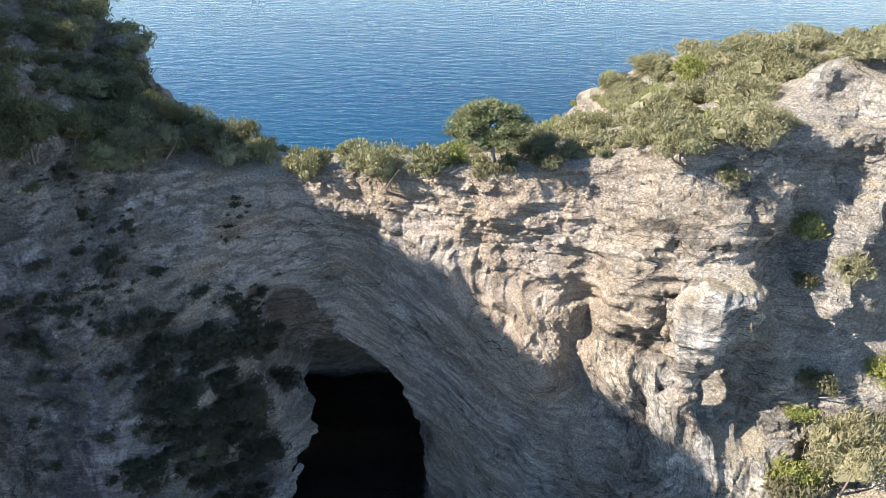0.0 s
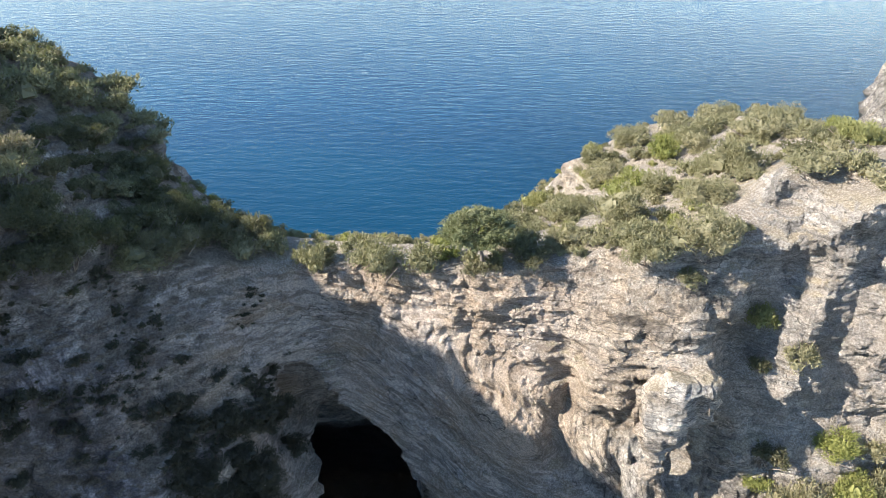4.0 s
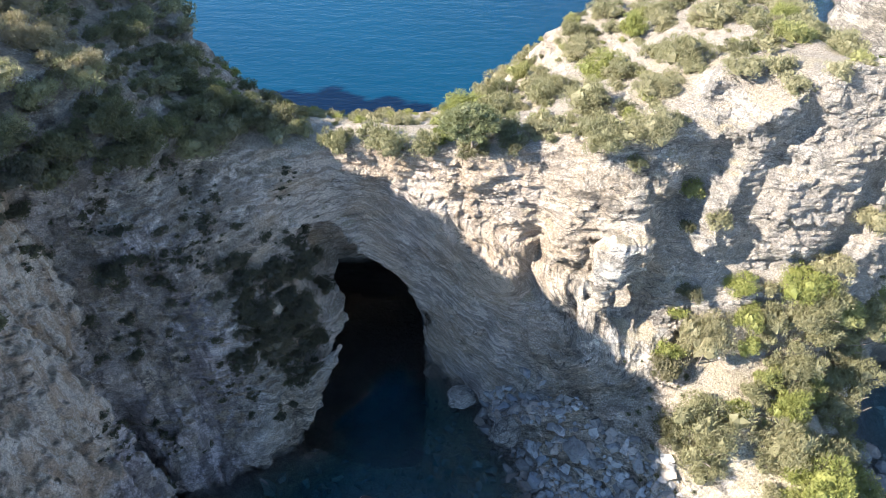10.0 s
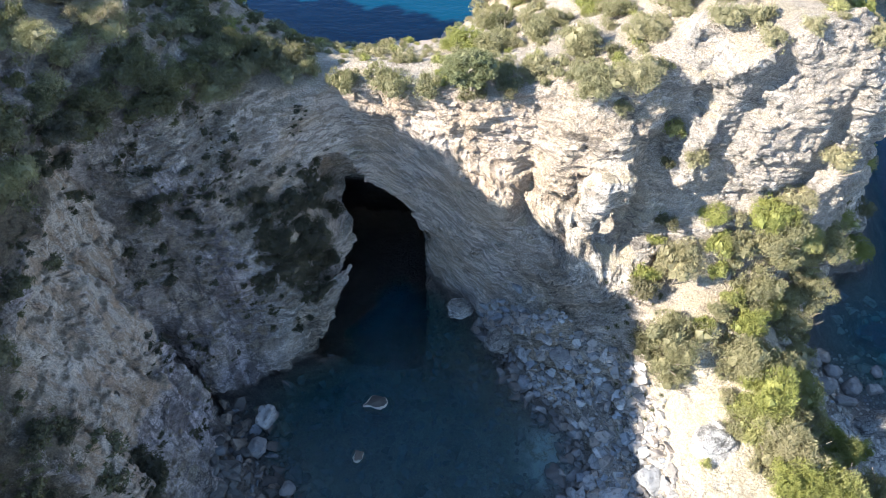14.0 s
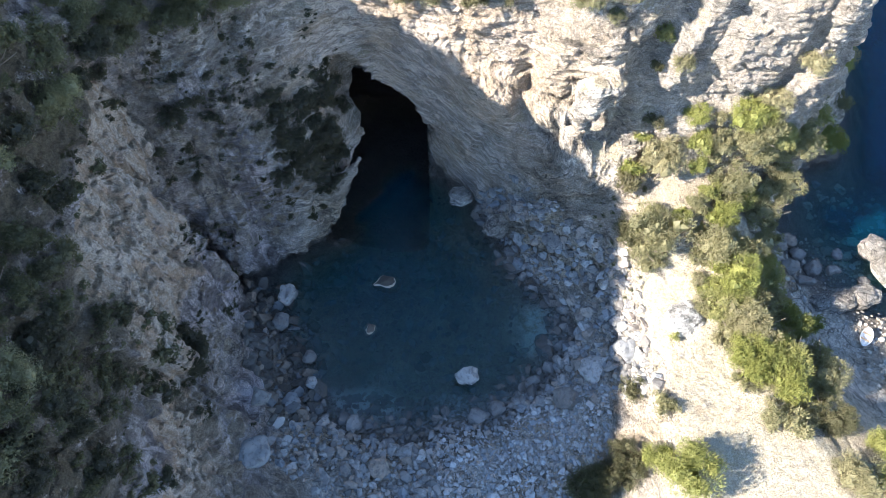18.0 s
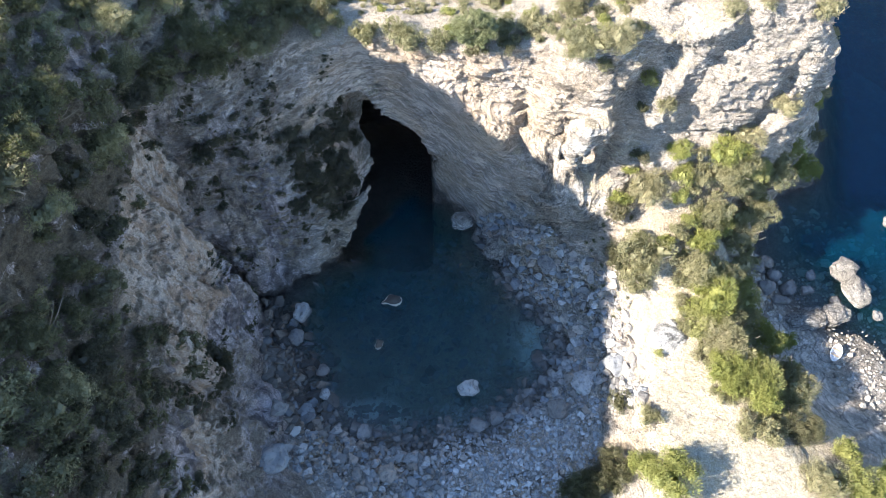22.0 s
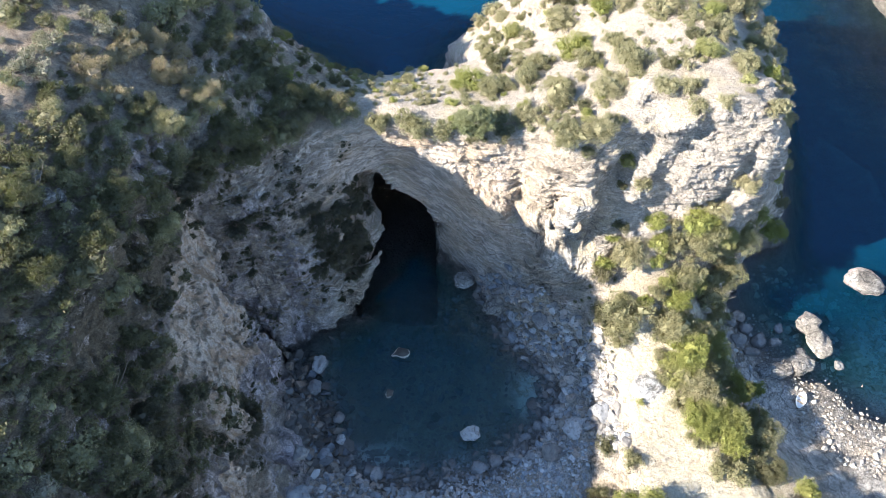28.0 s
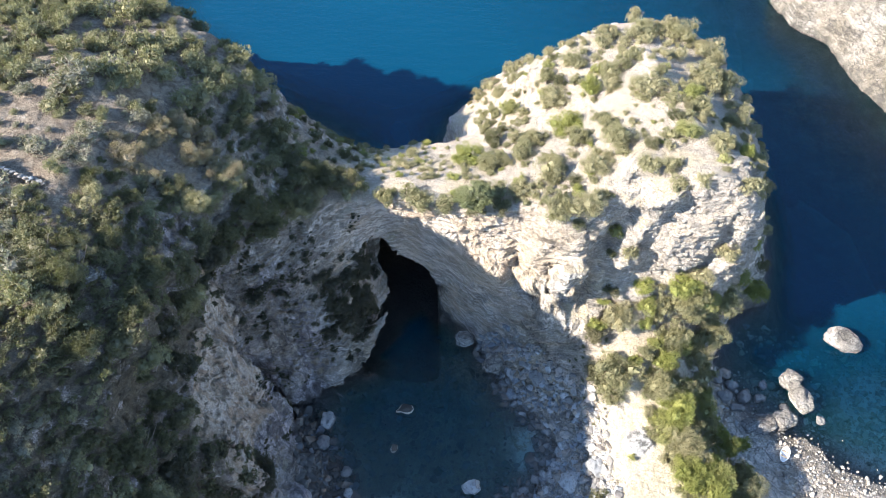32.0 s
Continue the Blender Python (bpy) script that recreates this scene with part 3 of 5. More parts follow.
# Marked features of the walls: from, to, half width, height (minus: a groove)
FEATURES = [
    ((7.3, 34.6, 25.5), (7.9, 33.4, 13), 0.5, -1.5),
    ((21, 34.6, 26.5), (14.6, 31.4, 15.5), 1.1, -1.6),
    ((9.3, 32.6, 16.6), (16, 30.4, 17), 0.9, -1.5),
    ((12.4, 32, 24), (13.8, 31, 20.5), 2.4, 1.5),
    ((9.4, 33.6, 21), (10, 32.6, 15), 1.3, 0.7),
    ((24, 33.8, 24.5), (34, 33.5, 23), 0.7, -0.8),
    ((18, 31, 19), (30, 31.5, 17.5), 0.9, -1.0),
    ((24.5, 35.5, 29), (33, 35, 27), 1.2, 0.8),
    ((-14.6, 37.6, 23), (-11.2, 37.2, 16.5), 0.35, -0.6),
    ((-17.6, 35.8, 24.5), (-16.8, 34.6, 17), 0.4, -0.7),
    ((-24.3, 24.1, 13), (-23.4, 23.3, 0), 0.6, -0.9),
    ((-25.4, 24, 27), (-25.6, 13, 19), 0.8, -0.8),
    ((-23.6, 18.5, 26), (-22.4, 17, 10), 1.0, 1.0),
    ((-26, 11, 24), (-23.6, 7, 10), 1.0, -1.1),
    ((2, 36, 22), (9, 34.6, 21.2), 0.5, -0.8),
    ((1, 36, 18), (7, 34.4, 16.5), 0.5, -0.6),
]


def features(x, y, z):
    out = 0
    for a, b, wide, high in FEATURES:
        e = [q - p for p, q in zip(a, b)]
        f = np.clip(((x - a[0]) * e[0] + (y - a[1]) * e[1] + (z - a[2]) * e[2]) / sum(v * v for v in e), 0, 1)
        wob = 0.6 * NA(x * 0.4, y * 0.4, z * 0.4)
        d = (x + wob - a[0] - f * e[0]) ** 2 + (y - a[1] - f * e[1]) ** 2 + (z + wob - a[2] - f * e[2]) ** 2
        out = out + high * np.exp(-d / (wide * wide * 1.6))
    return out


def zones(x, y, z):
    """Where the rock is thinly bedded (the arch), massive (the bright buttress) and ribbed (the shaded west wall)."""
    thin = ease(-np.abs(x + 6), -17, -12) * ease(y, 30, 33)
    massive = ease(-np.abs(x - 11.8), -5.5, -3.2) * ease(-np.abs(z - 21), -9, -5) * ease(-y, -38, -36)
    ribbed = ease(-x, 16, 20) * ease(-y, -31, -26)
    return thin, massive, ribbed


def relief(x, y, z, rough):
    """Bulges, beds, ribs, gullies and blocks of the rock, in metres outward."""
    b = bedding(x, y, z)
    thin, massive, ribbed = zones(x, y, z)
    big = 0.6 * NA(x * 0.11, y * 0.11, z * 0.13) + 0.45 * NB(x * 0.27, y * 0.27, z * 0.3)
    beds = 0.38 * NC(x * 0.05, y * 0.05, b * 0.5) + 0.2 * ND(x * 0.09, y * 0.09, b * 1.3)
    gully = -0.7 * (1 - np.minimum(1, np.abs(NB(x * 0.14 + 7, y * 0.14, z * 0.05)) * 5))
    cut = 1.0 * facets(x, y, b * np.where(x > 16, 0.8, 1.3), 5.0, 1) * (1 - 0.75 * thin) * (1 - ribbed)
    ribs = ribbed * (1.7 * facets(x * 0.8, y, z * 0.3, 4.2, 2) + 0.8 * facets(x, y, z * 0.35, 1.9, 5))
    return (big * (1 - 0.4 * thin) + (beds * (1 - ribbed) * (1 - 0.5 * ease(x, 14, 18)) + gully + cut) * (1 - 0.82 * massive)) * rough + ribs * rough + features(x, y, z) + 0.15 * NB(x * 0.4, y * 0.4, z * 0.4)


CELL = 0.5


def surface(cell=CELL):
    gx, gy, gz = np.arange(X0 + 1, X1 - 1, cell), np.arange(Y0 + 1, Y1 - 1, cell), np.arange(-9.5, 63, cell)
    plan = height_at(gx[:, None], gy[None, :]).astype(np.float32)
    sx, sy = np.gradient(plan, cell)
    steep = np.sqrt(1 + sx * sx + sy * sy).astype(np.float32)
    field = (plan[:, :, None] - gz[None, None, :].astype(np.float32)) / steep[:, :, None]
    # the cave through the arch
    cx = np.nonzero((gx > -18) & (gx < 3))[0]
    cy = np.nonzero((gy > 25) & (gy < 66))[0]
    cz = np.nonzero(gz < 20)[0]
    bx, by, bz = (a.astype(np.float32) for a in np.meshgrid(gx[cx], gy[cy], gz[cz], indexing="ij"))
    wide = 1 + 0.05 * np.clip(by - 35, 0, 15)  # the cave opens out behind its lip
    d = outline_distance(np.where(bx < -6, -6 + (bx + 6) / wide, bx), bz, MOUTH)
    top = np.maximum(8.2, 17.6 - 2.0 * np.maximum(0, by - 39.2))
    d = np.maximum(d, (bz - top) * 0.6)
    d = np.maximum(np.maximum(d, 27.0 - by), (by - 51.5) * 0.7)
    d += 0.5 * NB(bx * 0.3, by * 0.3, bz * 0.3) + 0.25 * NC(bx * 0.2, by * 0.2, bz * 1.2)
    block = np.ix_(cx, cy, cz)
    field[block] = np.minimum(field[block], d)
    return field, gx, gy, gz


def nets(field, gx, gy, gz):
    """Surface nets: a vertex in every cell that the surface crosses, a quad across every crossed edge."""
    solid = field > 0
    n = np.zeros(tuple(k - 1 for k in field.shape), np.int8)
    corners = [(a, b, c) for a in (0, 1) for b in (0, 1) for c in (0, 1)]
    sl = lambda a, k: slice(a, k - 1 + a)
    for a, b, c in corners:
        n += solid[sl(a, field.shape[0]), sl(b, field.shape[1]), sl(c, field.shape[2])]
    i, j, k = np.nonzero((n > 0) & (n < 8))
    index = np.full(n.shape, -1, np.int32)
    index[i, j, k] = np.arange(len(i))
    v = {c: field[i + c[0], j + c[1], k + c[2]] for c in corners}
    total, count = np.zeros((len(i), 3)), np.zeros(len(i))
    for c in corners:
        for axis in range(3):
            if c[axis] == 0:
                e = tuple(1 if q == axis else c[q] for q in range(3))
                cut = (v[c] > 0) != (v[e] > 0)
                f = np.where(cut, v[c] / np.where(cut, v[c] - v[e], 1), 0)
                at = np.tile(np.array(c, float), (len(i), 1))
                at[:, axis] = f
                total += at * cut[:, None]
                count += cut
    place = total / count[:, None] + np.stack([i, j, k], 1)
    cell = gx[1] - gx[0]
    place = place * cell + (gx[0], gy[0], gz[0])
    quads = []
    for axis in range(3):
        u, w = [q for q in range(3) if q != axis]
        lo = [slice(1, -1)] * 3
        hi = [slice(1, -1)] * 3
        lo[axis], hi[axis] = slice(0, -1), slice(1, None)
        a, b = solid[tuple(lo)], solid[tuple(hi)]
        for way in (True, False):
            p = np.stack(np.nonzero((a != b) & (a == way)), 1)
            p[:, u] += 1
            p[:, w] += 1
            ring = []
            for du, dw in ((-1, -1), (0, -1), (0, 0), (-1, 0)):
                q = p.copy()
                q[:, u] += du
                q[:, w] += dw
                ring.append(index[q[:, 0], q[:, 1], q[:, 2]])
            ring = np.stack(ring, 1)
            if way == (axis == 1):
                ring = ring[:, ::-1]
            quads.append(ring)
    return place, np.concatenate(quads)


def split(place, quads, keep=None):
    """Every quad into four; keep: quads that stay whole."""
    n = len(place)
    if keep is not None:
        whole, quads = quads[keep], quads[~keep]
    edges = np.sort(np.stack([quads, np.roll(quads, -1, 1)], 2).reshape(-1, 2), 1)
    key, back = np.unique(edges[:, 0].astype(np.int64) * n + edges[:, 1], return_inverse=True)
    mid = (place[key // n] + place[key % n]) / 2
    e = back.reshape(-1, 4) + n
    c = np.arange(len(quads)) + n + len(mid)
    out = np.concatenate([place, mid, place[quads].mean(1)])
    four = [np.stack([quads[:, a], e[:, a], c, e[:, a - 1]], 1) for a in range(4)]
    if keep is None:
        return out, np.concatenate(four)
    free = np.ones(n)
    free[whole.ravel()] = 0  # nothing moves along the seam
    free = np.concatenate([free, (free[key // n] + free[key % n]) / 2, free[quads].mean(1)])
    return out, np.concatenate(four + [whole]), free


def normals(place, quads):
    d = np.cross(place[quads[:, 2]] - place[quads[:, 0]], place[quads[:, 3]] - place[quads[:, 1]])
    out = np.zeros_like(place)
    for a in range(4):
        for axis in range(3):
            out[:, axis] += np.bincount(quads[:, a], d[:, axis], len(place))
    return out / np.maximum(np.linalg.norm(out, axis=1, keepdims=True), 1e-9)


def mesh_of(name, place, quads, material, smooth=True, **attributes):
    me = bpy.data.meshes.new(name)
    me.vertices.add(len(place))
    me.vertices.foreach_set("co", np.asarray(place, np.float32).ravel())
    me.loops.add(quads.size)
    me.loops.foreach_set("vertex_index", np.asarray(quads, np.int32).ravel())
    me.polygons.add(len(quads))
    me.polygons.foreach_set("loop_start", np.arange(0, quads.size, quads.shape[1], dtype=np.int32))
    me.polygons.foreach_set("use_smooth", np.full(len(quads), smooth))
    for key, value in attributes.items():
        me.attributes.new(key, "FLOAT", "POINT").data.foreach_set("value", np.asarray(value, np.float32))
    me.materials.append(material)
    me.update(calc_edges=True)
    return me


def soften(value, quads, times):
    """The mean over neighbours, several times."""
    count = np.bincount(quads.ravel(), minlength=len(value))[:, None]
    for _ in range(times):
        mean = value[quads].mean(1)
        value = np.stack([sum(np.bincount(quads[:, a], mean[:, c], len(value)) for a in range(4)) for c in range(3)], 1) / count
    return value


place, quads = nets(*surface())
place = soften(place, quads, 1)
normal = soften(normals(place, quads), quads, 6)
normal /= np.linalg.norm(normal, axis=1, keepdims=True) + 1e-9
x, y, z = place.T.astype(np.float32)
cliff = ease(1 - normal[:, 2], 0.10, 0.45)
place = place + normal * relief(x, y, z, (0.15 + 0.85 * cliff) * (0.3 + 0.7 * ease(z, -0.5, 3)))[:, None]
COARSE = (place, quads)
mid = place[quads].mean(1)
quads, mid = quads[mid[:, 2] > -6.5], mid[mid[:, 2] > -6.5]
place, quads, free = split(place, quads, (mid[:, 2] < -1.6) | (mid[:, 0] < -46) | (mid[:, 1] > 74) | (mid[:, 0] > 56))
normal = soften(normals(place, quads), quads, 1)
x, y, z = place.T.astype(np.float32)
cliff = ease(1 - normal[:, 2], 0.12, 0.5)
b = bedding(x, y, z)
thin, massive, ribbed = zones(x, y, z)
out = cliff * ((0.22 - 0.08 * thin) * NA(x * 0.14, y * 0.14, b * 2.2) * (1 - 0.6 * ribbed) * (1 - 0.6 * ease(x, 14, 18)) + 0.12 * NB(x * 0.4, y * 0.4, b * 3.6) + (0.42 - 0.10 * thin - 0.14 * massive) * facets(x, y, np.where(ribbed > 0.5, z * 0.55, b * np.where(x > 16, 1.0, 1.8)), 1.7, 3))
place = place + normal * (free * (out + (0.05 + 0.08 * cliff) * NC(x * 1.1, y * 1.1, z * 1.1)))[:, None]
# the walls round the pool once more, finer
normal = normals(place, quads)
mid, up = place[quads].mean(1), normal[quads, 2].mean(1)
plain = ~((up < 0.86) & (mid[:, 0] > -31) & (mid[:, 0] < 47) & (mid[:, 1] > -6) & (mid[:, 1] < 46) & (mid[:, 2] > -0.4))
place, quads, free = split(place, quads, plain)
normal = normals(place, quads)
pick = np.nonzero(free > 0)[0]
x, y, z = place[pick].T.astype(np.float32)
b = bedding(x, y, z)
thin, massive, ribbed = zones(x, y, z)
leaf_bed = np.floor(b / 0.42 + 1.1 * NB(x * 0.35, y * 0.35, z * 0.3))
sheets = NC.table[leaf_bed.astype(np.int32) % 32, np.floor(x * 0.22 + leaf_bed * 0.37).astype(np.int32) % 32, np.floor(y * 0.22).astype(np.int32) % 32]
out = (0.19 - 0.03 * massive + 0.10 * ribbed) * facets(x, y, np.where(ribbed > 0.5, z * 0.7, b * 1.3), 0.85, 7) + (0.03 + 0.05 * thin * ease(NA(x * 0.35, y * 0.35, z * 0.35), -0.35, 0.35)) * sheets + 0.05 * ND(x * 2.1, y * 2.1, z * 2.1)
place[pick] += normal[pick] * (out * free[pick] * ease(1 - normal[pick, 2], 0.08, 0.35))[:, None]
normal = normals(place, quads)
x, y, z = place.T.astype(np.float32)
flat = ease(normal[:, 2], 0.62, 0.88)
on_beach = ease(-np.abs(x + 2), -22, -17) * ease(-y, -30, -24) * ease(-z, -5.5, -4)
soil = flat * ease(z, 3.5, 6) * (1 - on_beach)
edge = 0.9 * NA(y * 0.3, z * 0.3, x * 0) + 0.6 * NB(y * 0.9, z * 0.9, x * 0)
upper = np.interp(y, (-4, 2, 8.5, 12.5, 19, 25), (11, 13.8, 18.5, 25.3, 27.2, 30.3)) + edge
lower = np.interp(y, (-4, 4, 11, 14.5, 18, 21.8, 25, 28), (4, 5.5, 10.5, 13, 12.8, 15, 18, 26)) + edge
scar = ease(-x, 19.5, 21) * ease(upper - z, 0, 0.8) * ease(z - lower, 0, 1.2) * ease(-y, -28, -26)
# the bay's pale gravel starts farther out; its dark bed stands in for shadow
gravel = np.maximum(ease(-np.hypot((x - 10.3) * 0.8, y - 16.6) + 1.5 * NA(x * 0.5, y * 0.5, z * 0), -4.4, -1.0), ease(-np.hypot((x + 9) * 0.45, y - 8.4), -2.6, -1.0)) + ease(x + 0.3 * (27 - y), 53, 58) * ease(-y, -30, -25)
gravel = np.clip(gravel, 0, 1) * ease(-z, 0.1, 0.4)
wet = np.maximum(ease(-z, -1.0, -0.3), ease(-x, 13, 14.5) * ease(x, -21.5, -20.5) * ease(-np.abs(y - 14), -8.5, -6.5) * ease(-z, -2.6, -1.8)) * (1 - 0.9 * gravel)
land = tagged(new("ground", mesh_of("ground", place, quads, ROCK, False, soil=soil, scar=scar, wet=wet, bed=bedding(x, y, z), thin=zones(x, y, z)[0], gravel=gravel, shade_lichen=ease(z, 13, 18) * ease(y, 21, 26) * ease(-x, 13, 17), crag=ease(x, 17, 21) * ease(-y, -41, -38) * ease(z, 12, 16), trodden=ease(x, 17.5, 19.5) * ease(-y, -27, -23) * ease(-x, -38, -34), west=ease(-x, 13, 19) * ease(-y, -34, -29), litter=ease(-x, 10, 16), dark_slope=ease(-x, 23, 25) * np.maximum(ease(-y, -15, -9) * ease(z, 13, 17), ease(z, 26.5, 29) * ease(-y, -27, -23)))), "bedded tan and grey limestone cliffs with a natural arch", "cliff", kind="structure")

# ---- the open sea bed and the sea ----
def rings(inner, steps, reach):
    lo, hi = inner
    core = np.linspace(lo, hi, steps)
    wide = np.geomspace(3, reach, 22)
    return np.concatenate([lo - wide[::-1], core, hi + wide])


def sheet(xs, ys):
    a, b = np.meshgrid(np.arange(len(xs) - 1), np.arange(len(ys) - 1), indexing="ij")
    n = len(ys)
    quads = np.stack([a * n + b, (a + 1) * n + b, (a + 1) * n + b + 1, a * n + b + 1], -1).reshape(-1, 4)
    px, py = np.meshgrid(xs, ys, indexing="ij")
    return px.ravel(), py.ravel(), quads


px, py, q = sheet(rings((-80, 190), 60, 3800), rings((-40, 230), 60, 3800))
tagged(new("sea_bed", mesh_of("sea_bed", np.stack([px, py, np.full(len(px), -9.6)], 1), q, FAR_ROCK, soil=0 * px, scar=0 * px, wet=0 * px + 1)), "dark rocky sea bed under deep water", "sea bed", kind="structure")
px, py, q = sheet(rings((-70, 70), 141, 3800), rings((-17, 107), 125, 3800))
inside = (px > X0) & (px < X1) & (py > Y0) & (py < Y1)
depth = np.where(inside, np.maximum(0, -height_at(px, py)), 9.0)
depth = np.where((px >= X1) & (py < 60), np.clip((py + 0.3 * px - 24) * 0.12, 0.3, 9), depth)
COAST_LINE = [(140, 215), (127, 198), (101, 168), (87, 148), (78, 128), (66, 106), (68, 97), (73, 92), (76, 83), (79, 72), (92, 50), (120, 30), (160, 20), (300, 20), (300, 260), (170, 260)]
pool = (px < 16) & (py < 56)
depth = np.where(pool, depth, depth + 3.2 * np.maximum(0, depth - 2.0))  # outside the bed falls away
depth = np.minimum(depth, 0.3 + 0.3 * np.maximum(0, outline_distance(px, py, COAST_LINE)))
tagged(new("water", mesh_of("water", np.stack([px, py, 0 * px], 1), q, WATER, depth=depth)), "clear blue sea, turquoise over the shallows, with fine ripples", "sea", kind="structure")

# ---- the coast beyond the bay ----
def far_coast():
    xs, ys = np.arange(58, 230, 1.0), np.arange(20, 235, 1.0)
    px, py, q = sheet(xs, ys)
    d = -outline_distance(px, py, COAST_LINE)
    h = np.where(d > 0, 1.45 * d, d * 0.3 - 0.3)
    h = np.where(h > 24, 24 + (h - 24) * 0.35, h)
    h = h + ease(d, -2, 3) * (3.2 * NA(px * 0.07, py * 0.07, h * 0.05) + 2.2 * NB(px * 0.2, py * 0.2, h * 0.1) + 1.3 * NC(px * 0.45, py * 0.45, h * 0.2) + 0.9 * blocks(px, py, 0 * px, ND, 3.5, 3.0))
    h = np.maximum(h, -9.2)
    place = np.stack([px + 1.2 * NB(py * 0.2, h * 0.2, px * 0.1), py + 1.2 * NC(px * 0.2, h * 0.2, py * 0.1), h], 1)
    return tagged(new("headland", mesh_of("headland", place, q, COAST, soil=0 * px, scar=0 * px, wet=ease(-h, -1.1, -0.3))), "pale bare rock coast across the bay", "coast", kind="structure")


far_coast()

# ---- things ----
from mathutils.bvhtree import BVHTree

GROUND = BVHTree.FromPolygons(COARSE[0].tolist(), COARSE[1].tolist())


def part(name, data, parent, label=""):
    ob = new(name, data)
    ob.parent = parent
    return tagged(ob, label)


def top_at(x, y):
    """The ground under the open sky: place and normal."""
    hit = GROUND.ray_cast(Vector((x, y, 90)), Vector((0, 0, -1)))
    return (hit[0], hit[1]) if hit[0] is not None else (Vector((x, y, 0)), Vector((0, 0, 1)))


def crown_mesh(name, rng, material, lobes=7, leaves=2000, leaf=0.08, flat=0.75, spread=0.66, cores=12):
    """A crown about one metre in radius on z = 0: many small leaves over uneven lobes, round a loose core."""
    centres = [(0.0, 0.0, flat * 0.55, 0.62)]
    for _ in range(lobes):
        a, r = rng.uniform(0, 6.283), spread * math.sqrt(rng.uniform(0.15, 1))
        centres.append((r * math.cos(a), r * math.sin(a), flat * rng.uniform(0.3, 1.0) * (1.15 - 0.5 * r), rng.uniform(0.26, 0.46)))
    puffs = []
    for x, y, z, r in centres:
        for _ in range(7):
            w = rng.normal(size=3)
            w[2] = abs(w[2]) * 0.9 - 0.2
            w *= 0.78 * r / np.linalg.norm(w)
            puffs.append((x + w[0], y + w[1], z + w[2] * flat, r * rng.uniform(0.34, 0.62)))
    c = np.array(puffs)
    pick = rng.choice(len(c), leaves, p=c[:, 3] ** 2 / (c[:, 3] ** 2).sum())
    way = rng.normal(size=(leaves, 3))
    way[:, 2] = way[:, 2] * 0.9 + 0.3
    way /= np.linalg.norm(way, axis=1, keepdims=True)
    at = c[pick, :3] + way * (c[pick, 3] * rng.uniform(0.55, 1.2, leaves))[:, None] * (1, 1, flat)
    at[:, 2] = np.maximum(at[:, 2], 0.03)
    long = way + rng.normal(size=(leaves, 3)) * 0.6 + (0, 0, 0.35)
    long /= np.linalg.norm(long, axis=1, keepdims=True)
    side = np.cross(long, rng.normal(size=(leaves, 3)))
    side /= np.linalg.norm(side, axis=1, keepdims=True)
    size = leaf * rng.uniform(0.55, 1.3, leaves)[:, None]
    blade = np.stack([at - long * size * 0.7 - side * size * 0.42, at - long * size * 0.7 + side * size * 0.42, at + long * size * 1.3], 1)
    place = [blade.reshape(-1, 3)]
    faces = [np.arange(leaves * 3).reshape(-1, 3)]
    n = leaves * 3
    for x, y, z, r in centres[:cores]:
        u, v = np.meshgrid(np.linspace(0, 6.283, 7)[:-1], np.linspace(0.25, 2.9, 4), indexing="ij")
        q = r * 0.55 * (1 + 0.18 * rng.normal(size=u.shape))
        place.append(np.stack([x + q * np.cos(u) * np.sin(v), y + q * np.sin(u) * np.sin(v), np.maximum(z + flat * q * np.cos(v), 0.02)], -1).reshape(-1, 3))
        for i in range(6):
            for j in range(3):
                a, b, c, d = n + i * 4 + j, n + i * 4 + j + 1, n + (i + 1) % 6 * 4 + j + 1, n + (i + 1) % 6 * 4 + j
                faces.append(np.array([[a, b, c], [a, c, d]]))
        n += 24
    return mesh_of(name, np.concatenate(place), np.concatenate(faces), material, False)


def branch_mesh(name, rng, sticks, material):
    """Tapered, bent sticks; each is (foot, head, thickness at the foot)."""
    place, faces, n = [], [], 0
    for foot, head, thick in sticks:
        foot, head = np.array(foot, float), np.array(head, float)
        axis = head - foot
        side = np.cross(axis, (0.3, 0.9, 0.2))
        side /= np.linalg.norm(side) + 1e-9
        other = np.cross(axis, side)
        other /= np.linalg.norm(other) + 1e-9
        bend = rng.normal(size=3) * np.linalg.norm(axis) * 0.07
        for k in range(4):
            f = k / 3
            mid = foot + axis * f + bend * math.sin(f * 3.14)
            r = thick * (1 - 0.75 * f)
            place += [mid + r * (math.cos(a) * side + math.sin(a) * other) for a in np.linspace(0, 6.283, 6)[:-1]]
        for k in range(3):
            for a in range(5):
                faces.append((n + k * 5 + a, n + k * 5 + (a + 1) % 5, n + (k + 1) * 5 + (a + 1) % 5, n + (k + 1) * 5 + a))
        n += 20
    return mesh_of(name, np.array(place), np.array(faces), material)


RNG = np.random.RandomState(21)


def stems(rng, n=5):
    return [((0.05 * rng.normal(), 0.05 * rng.normal(), -0.25), (0.45 * rng.normal(), 0.45 * rng.normal(), rng.uniform(0.3, 0.6)), 0.035) for _ in range(n)]


TIERS = ((1.9, 650, 0.10, 5), (3.2, 1700, 0.068, 8), (4.1, 4200, 0.044, 12), (12.0, 8500, 0.031, 12))  # width up to, leaves, leaf, cores


def crown_set(material, lobes):
    return [[crown_mesh("crown", RNG, material, k, n, leaf, cores=cores) for k in lobes] for _, n, leaf, cores in TIERS]


